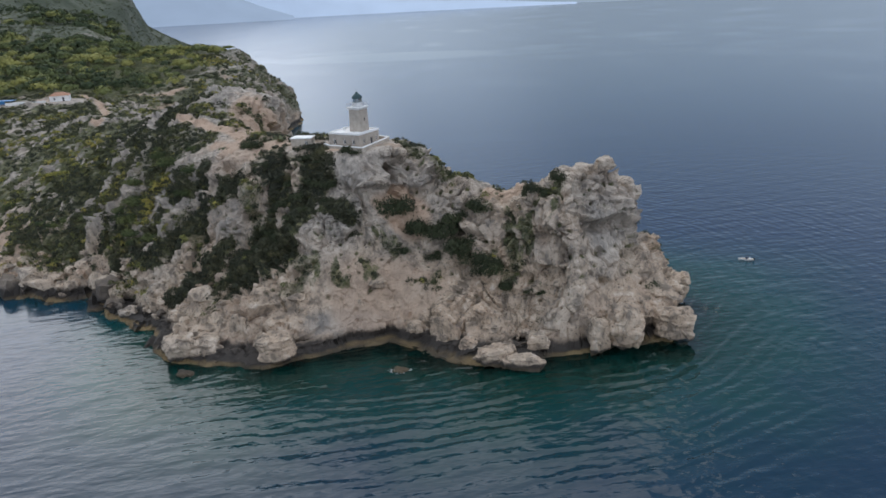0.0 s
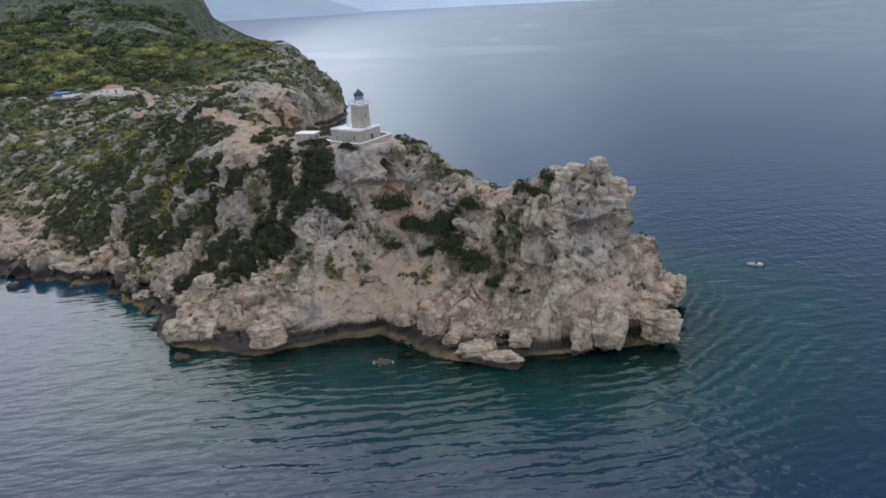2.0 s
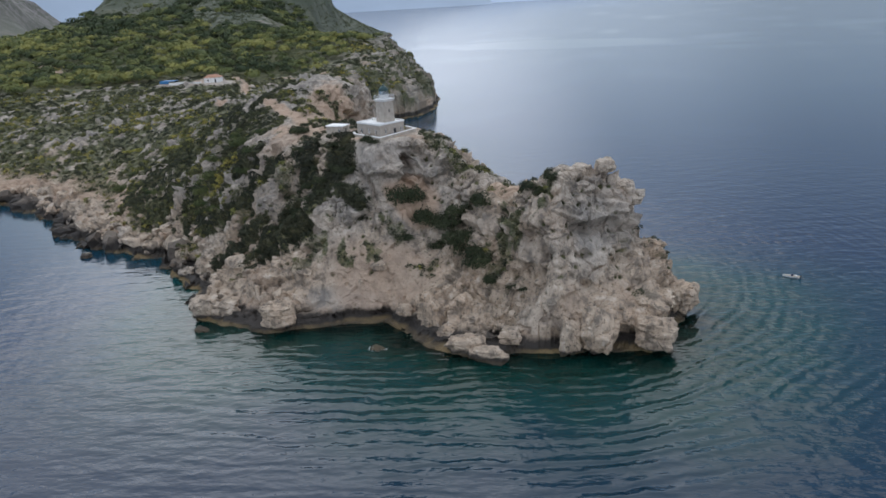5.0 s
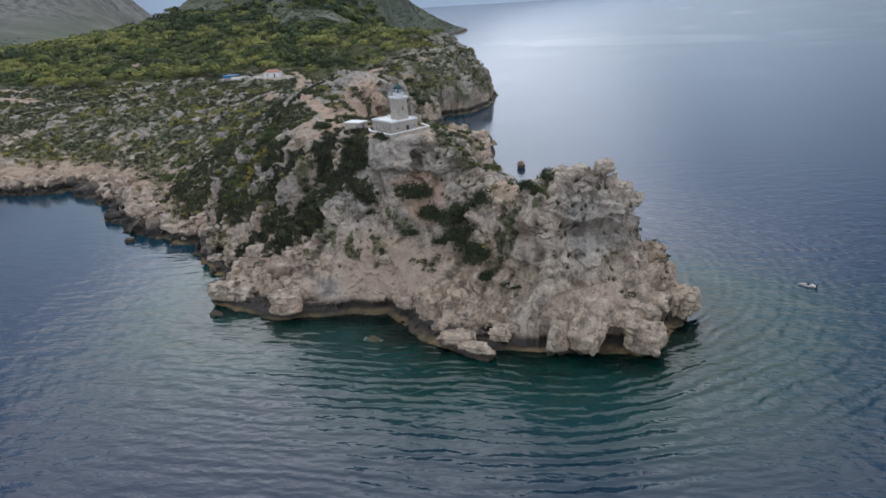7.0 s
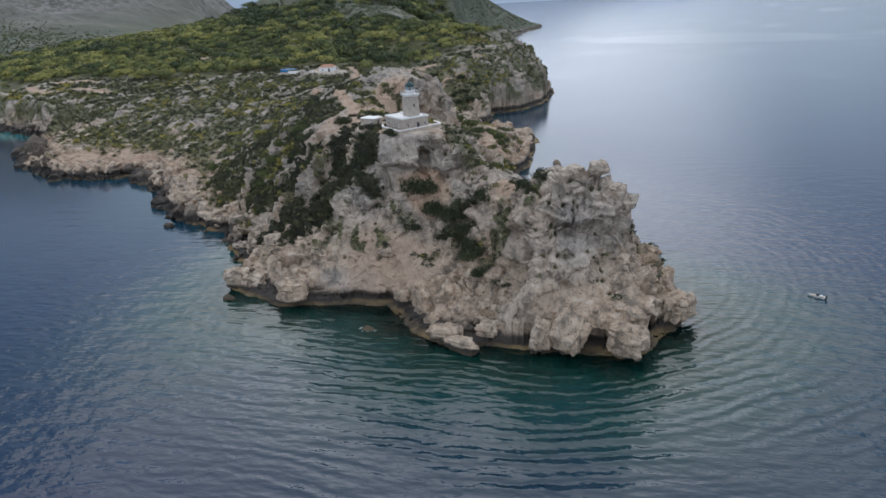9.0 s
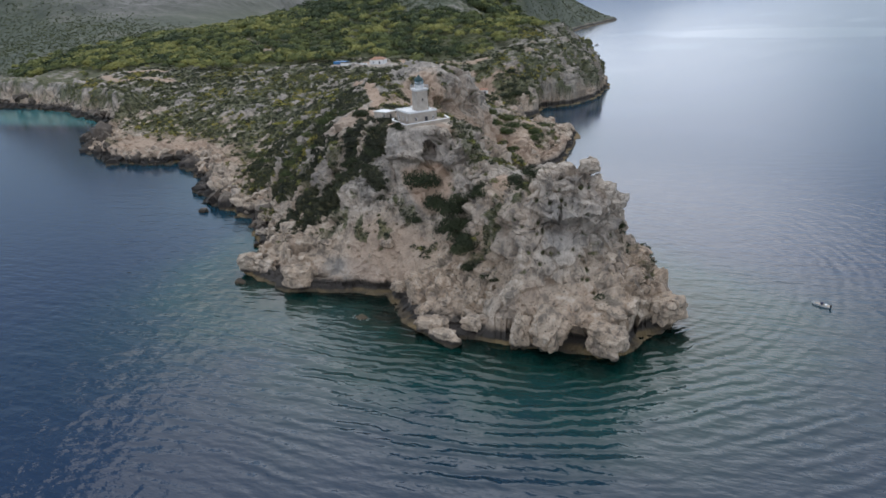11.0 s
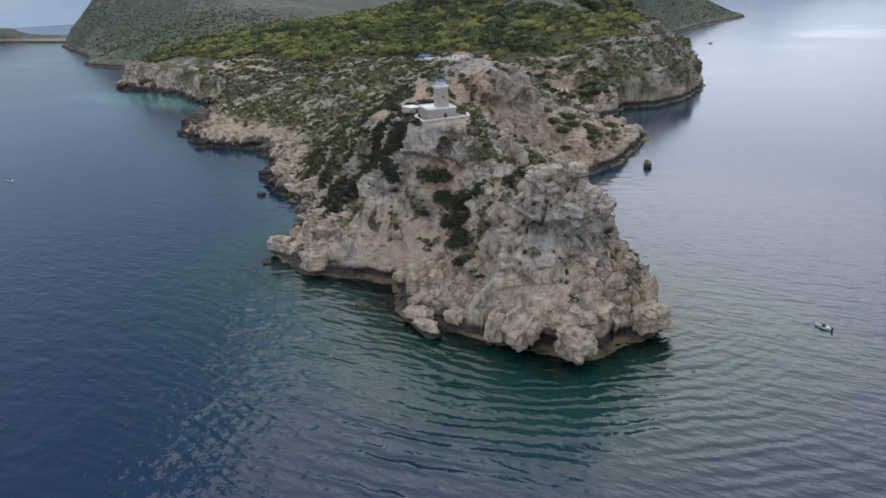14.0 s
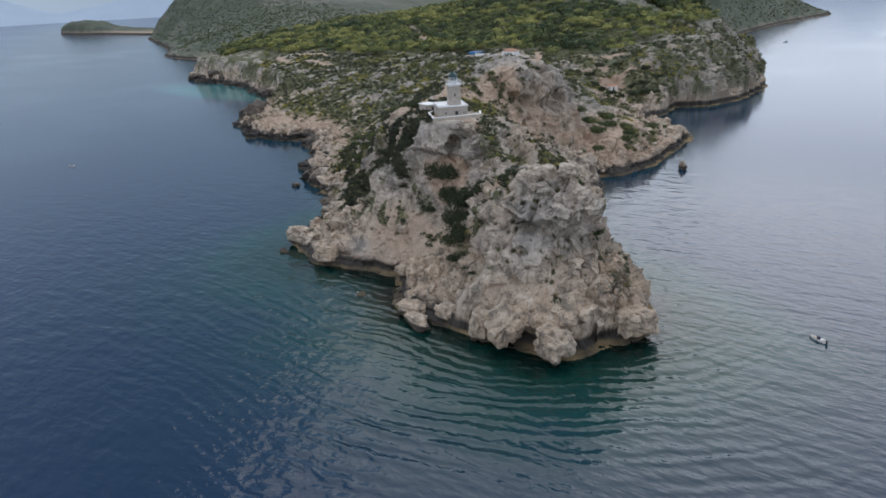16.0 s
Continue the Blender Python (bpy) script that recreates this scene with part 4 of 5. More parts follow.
def plant_cover():
    rng = np.random.default_rng(4)
    dist = np.hypot(LAND[:, 0] - 70, LAND[:, 1] - 20)
    shrub = np.concatenate([scatter(COVER * AREA * (COVER > 0.3) * (WOOD < 0.5) * (dist < 700), 10500, 1),
                            scatter(COVER * AREA * (COVER > 0.25) * (WOOD < 0.5) * (dist < 330), 7000, 21)])
    base = shrub
    hue = fractal(base / 22.0, 3, 33)
    size = rng.uniform(0.4, 1.15, len(base)) * (1 + 0.3 * hue) * np.where(base[:, 1] > 260, 1.25, 1.0)
    dark, green = thicket(base[:, 0], base[:, 1])
    v, f, t = tufts(base - (0, 0, 0.15), size, 0.33 + 0.9 * hue + 0.28 * rng.normal(size=len(base)) - 0.5 * dark + 0.1 * green, 36, 2, 0.27)
    tagged(new("scrub", mesh_from("scrub", v, f, M_SCRUB, False, (("tint", t),))), "low dark green and olive scrub on the rock", "scrub", kind="stuff")
    dark, green = thicket(LAND[:, 0], LAND[:, 1])
    base = scatter(AREA * np.maximum(dark, 0.4 * green) * np.sqrt(1 + LAND_STEEP ** 2) * (LAND[:, 2] > 5), 3400, 31)
    size = rng.uniform(0.45, 1.1, len(base)) * (1 + 0.4 * fractal(base / 5.0, 2, 39))
    v, f, t = tufts(base - (0, 0, 0.25), size, 0.5 + 0.9 * fractal(base / 7.0, 2, 38), 44, 32, 0.24)
    tagged(new("gully_scrub", mesh_from("gully_scrub", v, f, M_THICK, False, (("tint", t),))), "thick dark green growth filling the steep gullies", "scrub", kind="stuff")
    trees = scatter(WOOD * AREA * (WOOD > 0.35) * (dist < 1500), 5200, 3)
    base = trees
    hue = fractal(base / 34.0, 3, 35)
    size = rng.uniform(1.8, 5.4, len(base)) * np.where(np.hypot(base[:, 0], base[:, 1]) > 800, 1.45, 1.0)
    v, f, t = tufts(base, size, 0.46 + 0.8 * hue - 0.45 * smooth(46, 72, base[:, 2]) + 0.3 * rng.normal(size=len(base)), 110, 5, 0.17, 0.55, 0.85, 0.22)
    tagged(new("pine_wood", mesh_from("pine_wood", v, f, M_PINE, False, (("tint", t),))), "sunlit yellow-green pine wood on the plateau", "trees", kind="stuff")
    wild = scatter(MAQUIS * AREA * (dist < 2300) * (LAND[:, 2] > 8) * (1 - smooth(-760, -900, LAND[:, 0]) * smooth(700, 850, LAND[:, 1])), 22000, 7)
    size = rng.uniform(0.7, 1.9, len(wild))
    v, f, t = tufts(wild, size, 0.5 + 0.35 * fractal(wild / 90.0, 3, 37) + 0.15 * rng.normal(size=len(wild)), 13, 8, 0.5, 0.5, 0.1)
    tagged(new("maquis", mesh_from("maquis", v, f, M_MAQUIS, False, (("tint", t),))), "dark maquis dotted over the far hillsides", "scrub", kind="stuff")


def rubble(weight, count, seed, smallest, usual, most, mat, label):
    """Angular broken blocks strewn where weight says."""
    rng = np.random.default_rng(seed)
    foot = scatter(weight, count, seed)
    bm = bmesh.new()
    bmesh.ops.create_icosphere(bm, subdivisions=2, radius=1)
    unit, tris = np.array([v_.co[:] for v_ in bm.verts]), np.array([[v_.index for v_ in f_.verts] for f_ in bm.faces])
    bm.free()
    size = np.minimum(rng.exponential(usual, count) + smallest, most)
    seeds = rng.uniform(0, 900, (count, 1, 3))
    pts = (unit[None] * 1.1 + seeds).reshape(-1, 3)
    c1, c2, cv = cells(pts * 1.3, 16)
    rr = (1 + 0.45 * ridged(pts, 2, 15) + 1.0 * (cv - 0.5) * smooth(0, 0.08, c2 - c1)).reshape(count, -1, 1)
    scale = rng.uniform(0.65, 1.35, (count, 1, 3)) * size[:, None, None] * (1, 1, 0.85)
    verts = unit[None] * rr * scale + foot[:, None, :] + (0, 0, 0.1)
    faces = tris[None] + (np.arange(count) * len(unit))[:, None, None]
    tagged(new("shore_rubble", mesh_from("shore_rubble", verts.reshape(-1, 3), faces.reshape(-1, 3), mat)), label, "rocks", kind="stuff")


plant_cover()
M_REEF = rock_material("blackened_limestone", False, True)
NEARNESS = np.hypot(LAND[:, 0] - 70, LAND[:, 1] - 20)
rubble(AREA * np.clip(smooth(18, 3, LAND_D), 0, 1) * (LAND_D > 1.5) * (LAND[:, 2] > 0.6) * (NEARNESS < 480) * np.where(LAND[:, 0] < -60, 1.0, 0.3), 480, 9, 0.3, 0.6, 2.8, M_ROCK, "broken limestone blocks strewn along the shore")
rubble(AREA * (LAND_D > -2.0) * (LAND_D < 3.5) * (LAND[:, 2] > -0.8) * (NEARNESS < 800) * np.where(LAND[:, 0] < -150, 1.0, 0.3) * (LAND[:, 0] < -80) * (LAND[:, 1] < 410), 640, 10, 0.5, 1.0, 3.8, M_REEF, "dark jagged rocks at the water's edge")
rubble(AREA * (LAND_D > -3.5) * (LAND_D < 7) * (LAND[:, 2] > -1.2) * (LAND[:, 0] < -322) * (LAND[:, 0] > -392) * (LAND[:, 1] < 312), 240, 12, 0.6, 1.1, 4.0, M_REEF, "black jagged reef round the low point")


# ---- lighthouse ----
def wall_panel(length, height, thick, openings):
    """A wall along +x from the origin, thick towards +y, with openings (x0, x1, z0, z1) through it."""
    bm = bmesh.new()
    us = sorted({0.0, length, *[o[0] for o in openings], *[o[1] for o in openings]})
    vs = sorted({0.0, height, *[o[2] for o in openings], *[o[3] for o in openings]})
    for u0, u1 in zip(us, us[1:]):
        for v0, v1 in zip(vs, vs[1:]):
            mu, mv = (u0 + u1) / 2, (v0 + v1) / 2
            if not any(o[0] < mu < o[1] and o[2] < mv < o[3] for o in openings):
                box(u0, u1, 0, thick, v0, v1, 0, bm)
    bmesh.ops.remove_doubles(bm, verts=bm.verts[:], dist=0.001)
    inner = [f for f in bm.faces if sum(1 for e in f.edges if len(e.link_faces) > 2) >= 4]
    bmesh.ops.delete(bm, geom=inner, context="FACES_ONLY")
    return bm


def put(bm, m):
    bmesh.ops.transform(bm, matrix=m, verts=bm.verts[:])
    return bm


def window(parent, m, w, h, mat_frame=None):
    """A recessed dark window with a frame, a pane and a sill; m puts its lower middle on the wall's outer face."""
    win = part("window", put(box(-w / 2, w / 2, 0.16, 0.20, 0, h), m), M_DARK, parent, "dark recessed window")
    fr = bmesh.new()
    for x0, x1, z0, z1 in ((-w / 2, -w / 2 + 0.07, 0, h), (w / 2 - 0.07, w / 2, 0, h), (-w / 2 + 0.07, w / 2 - 0.07, 0, 0.07), (-w / 2 + 0.07, w / 2 - 0.07, h - 0.07, h), (-0.03, 0.03, 0.07, h - 0.07)):
        box(x0, x1, 0.10, 0.157, z0, z1, 0, fr)
    part("frame", put(fr, m), mat_frame or M_WHITE, win)
    part("sill", put(box(-w / 2 - 0.1, w / 2 + 0.1, -0.10, 0.09, -0.10, -0.003, 0.015), m), M_STONE, win)
    return win


def lighthouse():
    # local x runs along the long seaward wall, y into the building
    base = Matrix.Translation((-25.0, 193.8, 44.2)) @ Matrix.Rotation(radians(150), 4, "Z")
    root = empty("lighthouse", base, "pale stone lighthouse with green dome and white-roofed keeper's house", "lighthouse")
    L, W, H = 10.0, 9.2, 3.6
    front = [(1.5, 2.3, 1.1, 2.3), (4.4, 5.2, 1.1, 2.3), (7.6, 8.6, 0.9, 2.2)]
    side = [(1.4, 2.1, 1.2, 2.2), (4.7, 5.7, 0.05, 2.2), (7.2, 7.9, 1.2, 2.2)]
    # corner at the origin: front wall along -y side, side wall along the near end
    part("wall", put(wall_panel(L, H, 0.45, front), Matrix.Rotation(0, 4, "Z") @ Matrix.Diagonal((1, -1, 1, 1)) @ Matrix.Translation((0, -0.0, 0))), M_STONE, root)
    part("wall", put(wall_panel(W - 0.45, H, 0.45, side), Matrix.Translation((0, -0.45, 0)) @ Matrix.Rotation(radians(-90), 4, "Z")), M_STONE, root)
    part("wall", put(box(0.45, L, -W, -W + 0.45, 0, H), Matrix.Identity(4)), M_STONE, root)
    part("wall", put(box(L - 0.45, L, -W + 0.45, -0.45, 0, H), Matrix.Identity(4)), M_STONE, root)
    roof = part("roof", box(-0.18, L + 0.18, -W - 0.18, 0.18, H, H + 0.22, 0.04), M_WHITE, root, "flat whitewashed roof")
    par = bmesh.new()
    for b4 in ((-0.1, 0.2, -W - 0.1, 0.1), (L - 0.2, L + 0.1, -W - 0.1, 0.1), (0.2, L - 0.2, -0.2, 0.1), (0.2, L - 0.2, -W - 0.1, -W + 0.2)):
        box(*b4, H + 0.22, H + 0.48, 0, par)
    part("parapet", par, M_WHITE, roof)
    part("chimney", box(7.9, 8.6, -5.2, -4.5, H + 0.22, H + 1.0, 0.04), M_WHITE, roof, "small white chimney")
    for o in front:
        window(root, Matrix.Translation(((o[0] + o[1]) / 2, 0, o[2])) @ Matrix.Rotation(math.pi, 4, "Z"), o[1] - o[0], o[3] - o[2])
    for o in side[::2]:
        window(root, Matrix.Translation((0, -0.45 - (o[0] + o[1]) / 2, o[2])) @ Matrix.Rotation(radians(-90), 4, "Z"), o[1] - o[0], o[3] - o[2])
    door = part("door", box(0.15, 0.21, -0.45 - 5.66, -0.45 - 4.74, 0.05, 2.16), M_DARK, root, "dark wooden door")
    part("handle", box(0.09, 0.147, -0.45 - 4.95, -0.45 - 4.85, 1.0, 1.12), M_METAL, door)
    # tower, four-sided and tapering
    tx, ty = 3.7, -5.6
    T = Matrix.Translation((tx, ty, 0))
    tw = prism(4, 2.88, 2.52, 0, 10.0, radians(45))
    bmesh.ops.bevel(tw, geom=[e_ for e_ in tw.edges if abs(e_.verts[0].co.z - e_.verts[1].co.z) > 5], offset=0.12, segments=2, affect="EDGES")
    tower = part("tower", put(tw, T), M_STONE, root, "tapering pale ashlar tower")
    for i, z in enumerate((1.2, 2.6, 4.0, 5.4, 6.8, 8.2)):
        band = prism(4, 2.88 - 0.036 * z - 0.04, 2.88 - 0.036 * z - 0.041, z, z + 0.05, radians(45))
        part("course", put(band, T), M_WALL, tower)
    for a in (157.5 + 22.5, 270):
        ca = radians(a)
        part("slit_window", put(box(-0.03, 0.05, -0.22, 0.22, 0, 0.8), T @ Matrix.Rotation(ca, 4, "Z") @ Matrix.Translation((1.83, 0, 6.6))), M_DARK, tower)
    gal = part("gallery", put(prism(4, 2.55, 2.95, 9.65, 10.15, radians(45)), T), M_WHITE, root, "white overhanging gallery")
    part("deck", put(prism(4, 3.03, 3.03, 10.153, 10.32, radians(45)), T), M_WHITE, gal)
    for i in range(8):
        a, far_ = radians(45 * i), 2.88 if i % 2 else 2.88 * math.cos(radians(45))
        part("rail_post", put(prism(6, 0.045, 0.045, 10.32, 11.35, 0, far_ * math.cos(a), far_ * math.sin(a)), T), M_METAL, gal)
    rails = bmesh.new()
    for z in (10.65, 11.0, 11.32):
        for i in range(4):
            a, b = radians(45 + 90 * i), radians(135 + 90 * i)
            p0, p1 = Vector((2.88 * math.cos(a), 2.88 * math.sin(a), z)), Vector((2.88 * math.cos(b), 2.88 * math.sin(b), z))
            mid, dirv = (p0 + p1) / 2, (p1 - p0)
            box(-dirv.length / 2, dirv.length / 2, -0.03, 0.03, -0.03, 0.03, 0, rails)
            rails.verts.ensure_lookup_table()
            bmesh.ops.transform(rails, matrix=Matrix.Translation(mid) @ dirv.to_track_quat("X", "Z").to_matrix().to_4x4(), verts=rails.verts[-8:])
    part("railing", put(rails, T), M_METAL, gal)
    lant = part("lantern", put(lathe([(1.45, 10.32), (1.45, 11.3), (1.52, 11.34), (1.52, 11.42)], 12), T), M_WHITE, root, "white round lantern base")
    part("glazing", put(lathe([(1.3, 11.42), (1.3, 12.55)], 12), T), M_GLASS, lant)
    part("lamp", put(lathe([(0.25, 11.42), (0.42, 11.7), (0.42, 12.1), (0.25, 12.35)], 10), T), M_METAL, lant)
    for i in range(6):
        a = radians(60 * i)
        part("glazing_bar", put(box(1.28, 1.36, -0.04, 0.04, 11.42, 12.55), T @ Matrix.Rotation(a, 4, "Z")), M_METAL, lant)
    dome = part("dome", put(lathe([(1.42, 12.5), (1.48, 12.62), (1.38, 12.9), (1.16, 13.25), (0.8, 13.6), (0.45, 13.82), (0.3, 13.95), (0.34, 14.1), (0.22, 14.25)], 16), T), M_DOME, root, "dark green metal dome")
    part("vane", put(lathe([(0.035, 14.2), (0.03, 15.4)], 6), T), M_DOME, dome)
    return root


lighthouse()


def terrace():
    root = empty("terrace", Matrix.Identity(4), "stone terrace wall with white coping round the lighthouse", "terrace wall")
    line = [(-35.0, 199.0), (-33.4, 196.4), (-24.0, 190.6), (-17.9, 204.8), (-22.0, 208.5)]
    for (ax, ay), (bx, by) in zip(line, line[1:]):
        a, b = Vector((ax, ay, 0)), Vector((bx, by, 0))
        ln, m = (b - a).length, Matrix.Translation(a) @ (b - a).to_track_quat("X", "Z").to_matrix().to_4x4()
        wl_ = part("wall", put(box(0, ln, -0.2, 0.2, 40.5, 45.05), m), M_WALL, root)
        part("coping", put(box(-0.15, ln + 0.15, -0.32, 0.32, 45.053, 45.25, 0.03), m), M_WHITE, wl_, "white coping")
    part("paving", put(prism(5, 1, 1, 0, 0.1), Matrix.Translation((-27, 198.5, 44.2)) @ Matrix.Diagonal((7.5, 7.5, 1, 1))), M_SAND, root)


terrace()


def store_hut():
    m = Matrix.Translation((-41.6, 203.0, 43.7)) @ Matrix.Rotation(radians(-8), 4, "Z")
    root = empty("store_hut", m, "small stone store hut with flat white roof", "hut")
    part("wall", put(wall_panel(5.6, 2.7, 0.35, [(3.9, 4.8, 1.1, 2.0)]), Matrix.Translation((-2.8, -2.0, 0))), M_WALL, root)
    part("wall", put(wall_panel(3.3, 2.7, 0.35, [(1.2, 2.1, 0.02, 2.1)]), Matrix.Translation((2.8, -1.65, 0)) @ Matrix.Rotation(radians(90), 4, "Z")), M_WALL, root)
    part("wall", box(-2.8, 2.8, 1.65, 2.0, 0, 2.7), M_WALL, root)
    part("wall", box(-2.8, -2.45, -1.65, 1.65, 0, 2.7), M_WALL, root)
    part("roof", box(-3.0, 3.0, -2.2, 2.2, 2.7, 2.95, 0.04), M_WHITE, root, "flat white roof")
    part("door", box(2.55, 2.62, -0.43, 0.43, 0.02, 2.08), M_DARK, root, "dark doorway")
    window(root, Matrix.Translation((1.55, -2.0, 1.1)), 0.9, 0.9)


store_hut()


# ---- houses inland ----
def house(m, w, d_, h, label, roof_mat):
    root = empty("house", m, label, "house")
    part("wall", put(wall_panel(w, h, 0.3, [(w * 0.2, w * 0.2 + 1, 0.9, 2.1), (w * 0.65, w * 0.65 + 1.0, 0.05, 2.1)]), Matrix.Translation((-w / 2, -d_ / 2, 0))), M_WHITE, root)
    part("wall", box(-w / 2, w / 2, d_ / 2 - 0.3, d_ / 2, 0, h), M_WHITE, root)
    for s in (-1, 1):
        part("wall", box(*sorted((s * w / 2, s * (w / 2 - 0.3))), -d_ / 2 + 0.3, d_ / 2 - 0.3, 0, h), M_WHITE, root)
    part("door", box(-w / 2 + w * 0.65, -w / 2 + w * 0.65 + 1, -d_ / 2 + 0.15, -d_ / 2 + 0.2, 0.05, 2.1), M_DARK, root)
    window(root, Matrix.Translation((-w / 2 + w * 0.2 + 0.5, -d_ / 2, 0.9)), 1.0, 1.2)
    bm = bmesh.new()
    e = 0.45
    pts = [bm.verts.new(p) for p in ((-w / 2 - e, -d_ / 2 - e, h), (w / 2 + e, -d_ / 2 - e, h), (w / 2 + e, d_ / 2 + e, h), (-w / 2 - e, d_ / 2 + e, h), (-w / 4, 0, h + d_ * 0.24), (w / 4, 0, h + d_ * 0.24))]
    for f in ((0, 1, 5, 4), (1, 2, 5), (2, 3, 4, 5), (3, 0, 4), (3, 2, 1, 0)):
        bm.faces.new([pts[i] for i in f])
    part("roof", bm, roof_mat, root, "clay-tiled hipped roof")
    return root


house(Matrix.Translation((-217, 421, 35.9)) @ Matrix.Rotation(radians(18), 4, "Z"), 10, 7, 3.1, "white house with a low terracotta roof", M_TILE)
house(Matrix.Translation((-152, 450.5, 13.3)) @ Matrix.Rotation(radians(25), 4, "Z"), 6.2, 4.6, 2.6, "small house with an orange tiled roof by the cove", M_TILE)


def awning():
    root = empty("awning", Matrix.Translation((-245, 415, 35.4)), "blue canvas awning on posts beside a white wall", "awning")
    part("canopy", box(-5, 5, -3, 3, 2.5, 2.75, 0.05), M_BLUE, root)
    for x in (-4.6, 4.6):
        for y in (-2.6, 2.6):
            part("post", box(x - 0.08, x + 0.08, y - 0.08, y + 0.08, 0, 2.5), M_METAL, root)
    part("wall", box(2.0, 7.5, -3.6, -3.3, 0, 1.6), M_WHITE, root)
    part("drape", box(-5, 1.5, -3.12, -3.02, 0.9, 2.49), M_BLUE, root, "hanging blue side cloth")
    part("drape", box(-5.1, -5.02, -3, 3, 0.9, 2.49), M_BLUE, root, "hanging blue side cloth")


awning()


def yard_wall():
    root = empty("yard_wall", Matrix.Translation((-231, 414.5, 35.2)) @ Matrix.Rotation(radians(4), 4, "Z"), "long white yard wall beside the terracotta-roofed house", "wall")
    for x0, x1 in ((-9.5, -3.2), (-3.1, 3.2), (3.3, 8.5)):
        bay = part("wall", box(x0, x1, -0.25, 0.25, 0, 1.7, 0.03), M_WHITE, root)
        part("coping", box(x0 - 0.02, x1 + 0.02, -0.34, 0.34, 1.703, 1.85, 0.02), M_WHITE, bay)


yard_wall()


# ---- rocks of the shore ----
def boulder(x, y, z, sx, sy, sz, seed, label, turn=0.0):
    bm = bmesh.new()
    bmesh.ops.create_icosphere(bm, subdivisions=5, radius=1)
    co = np.array([v.co[:] for v in bm.verts])
    k = co / np.abs(co).max(1, keepdims=True)
    co = co * 0.62 + k * 0.32
    q = co + seed * 7.7
    c1, c2, cv = cells(q * 1.5, seed)
    co = co * (1 + 0.32 * ridged(q * 0.8, 3, seed) + 0.38 * (cv - 0.5) * smooth(0, 0.14, c2 - c1) - 0.07 * smooth(0.1, 0, c2 - c1) + 0.035 * fractal(q * 6, 2, seed))[:, None]
    for v, p in zip(bm.verts, co):
        v.co = p
    m = Matrix.Rotation(radians(turn), 4, "Z") @ Matrix.Diagonal((sx, sy, sz, 1))
    bmesh.ops.transform(bm, matrix=m, verts=bm.verts[:])
    ob = part("boulder", bm, M_REEF if "reef" in label else M_ROCK)
    ob.location = (x, y, z)
    return tagged(ob, label, "boulder", "boulders along the shore")


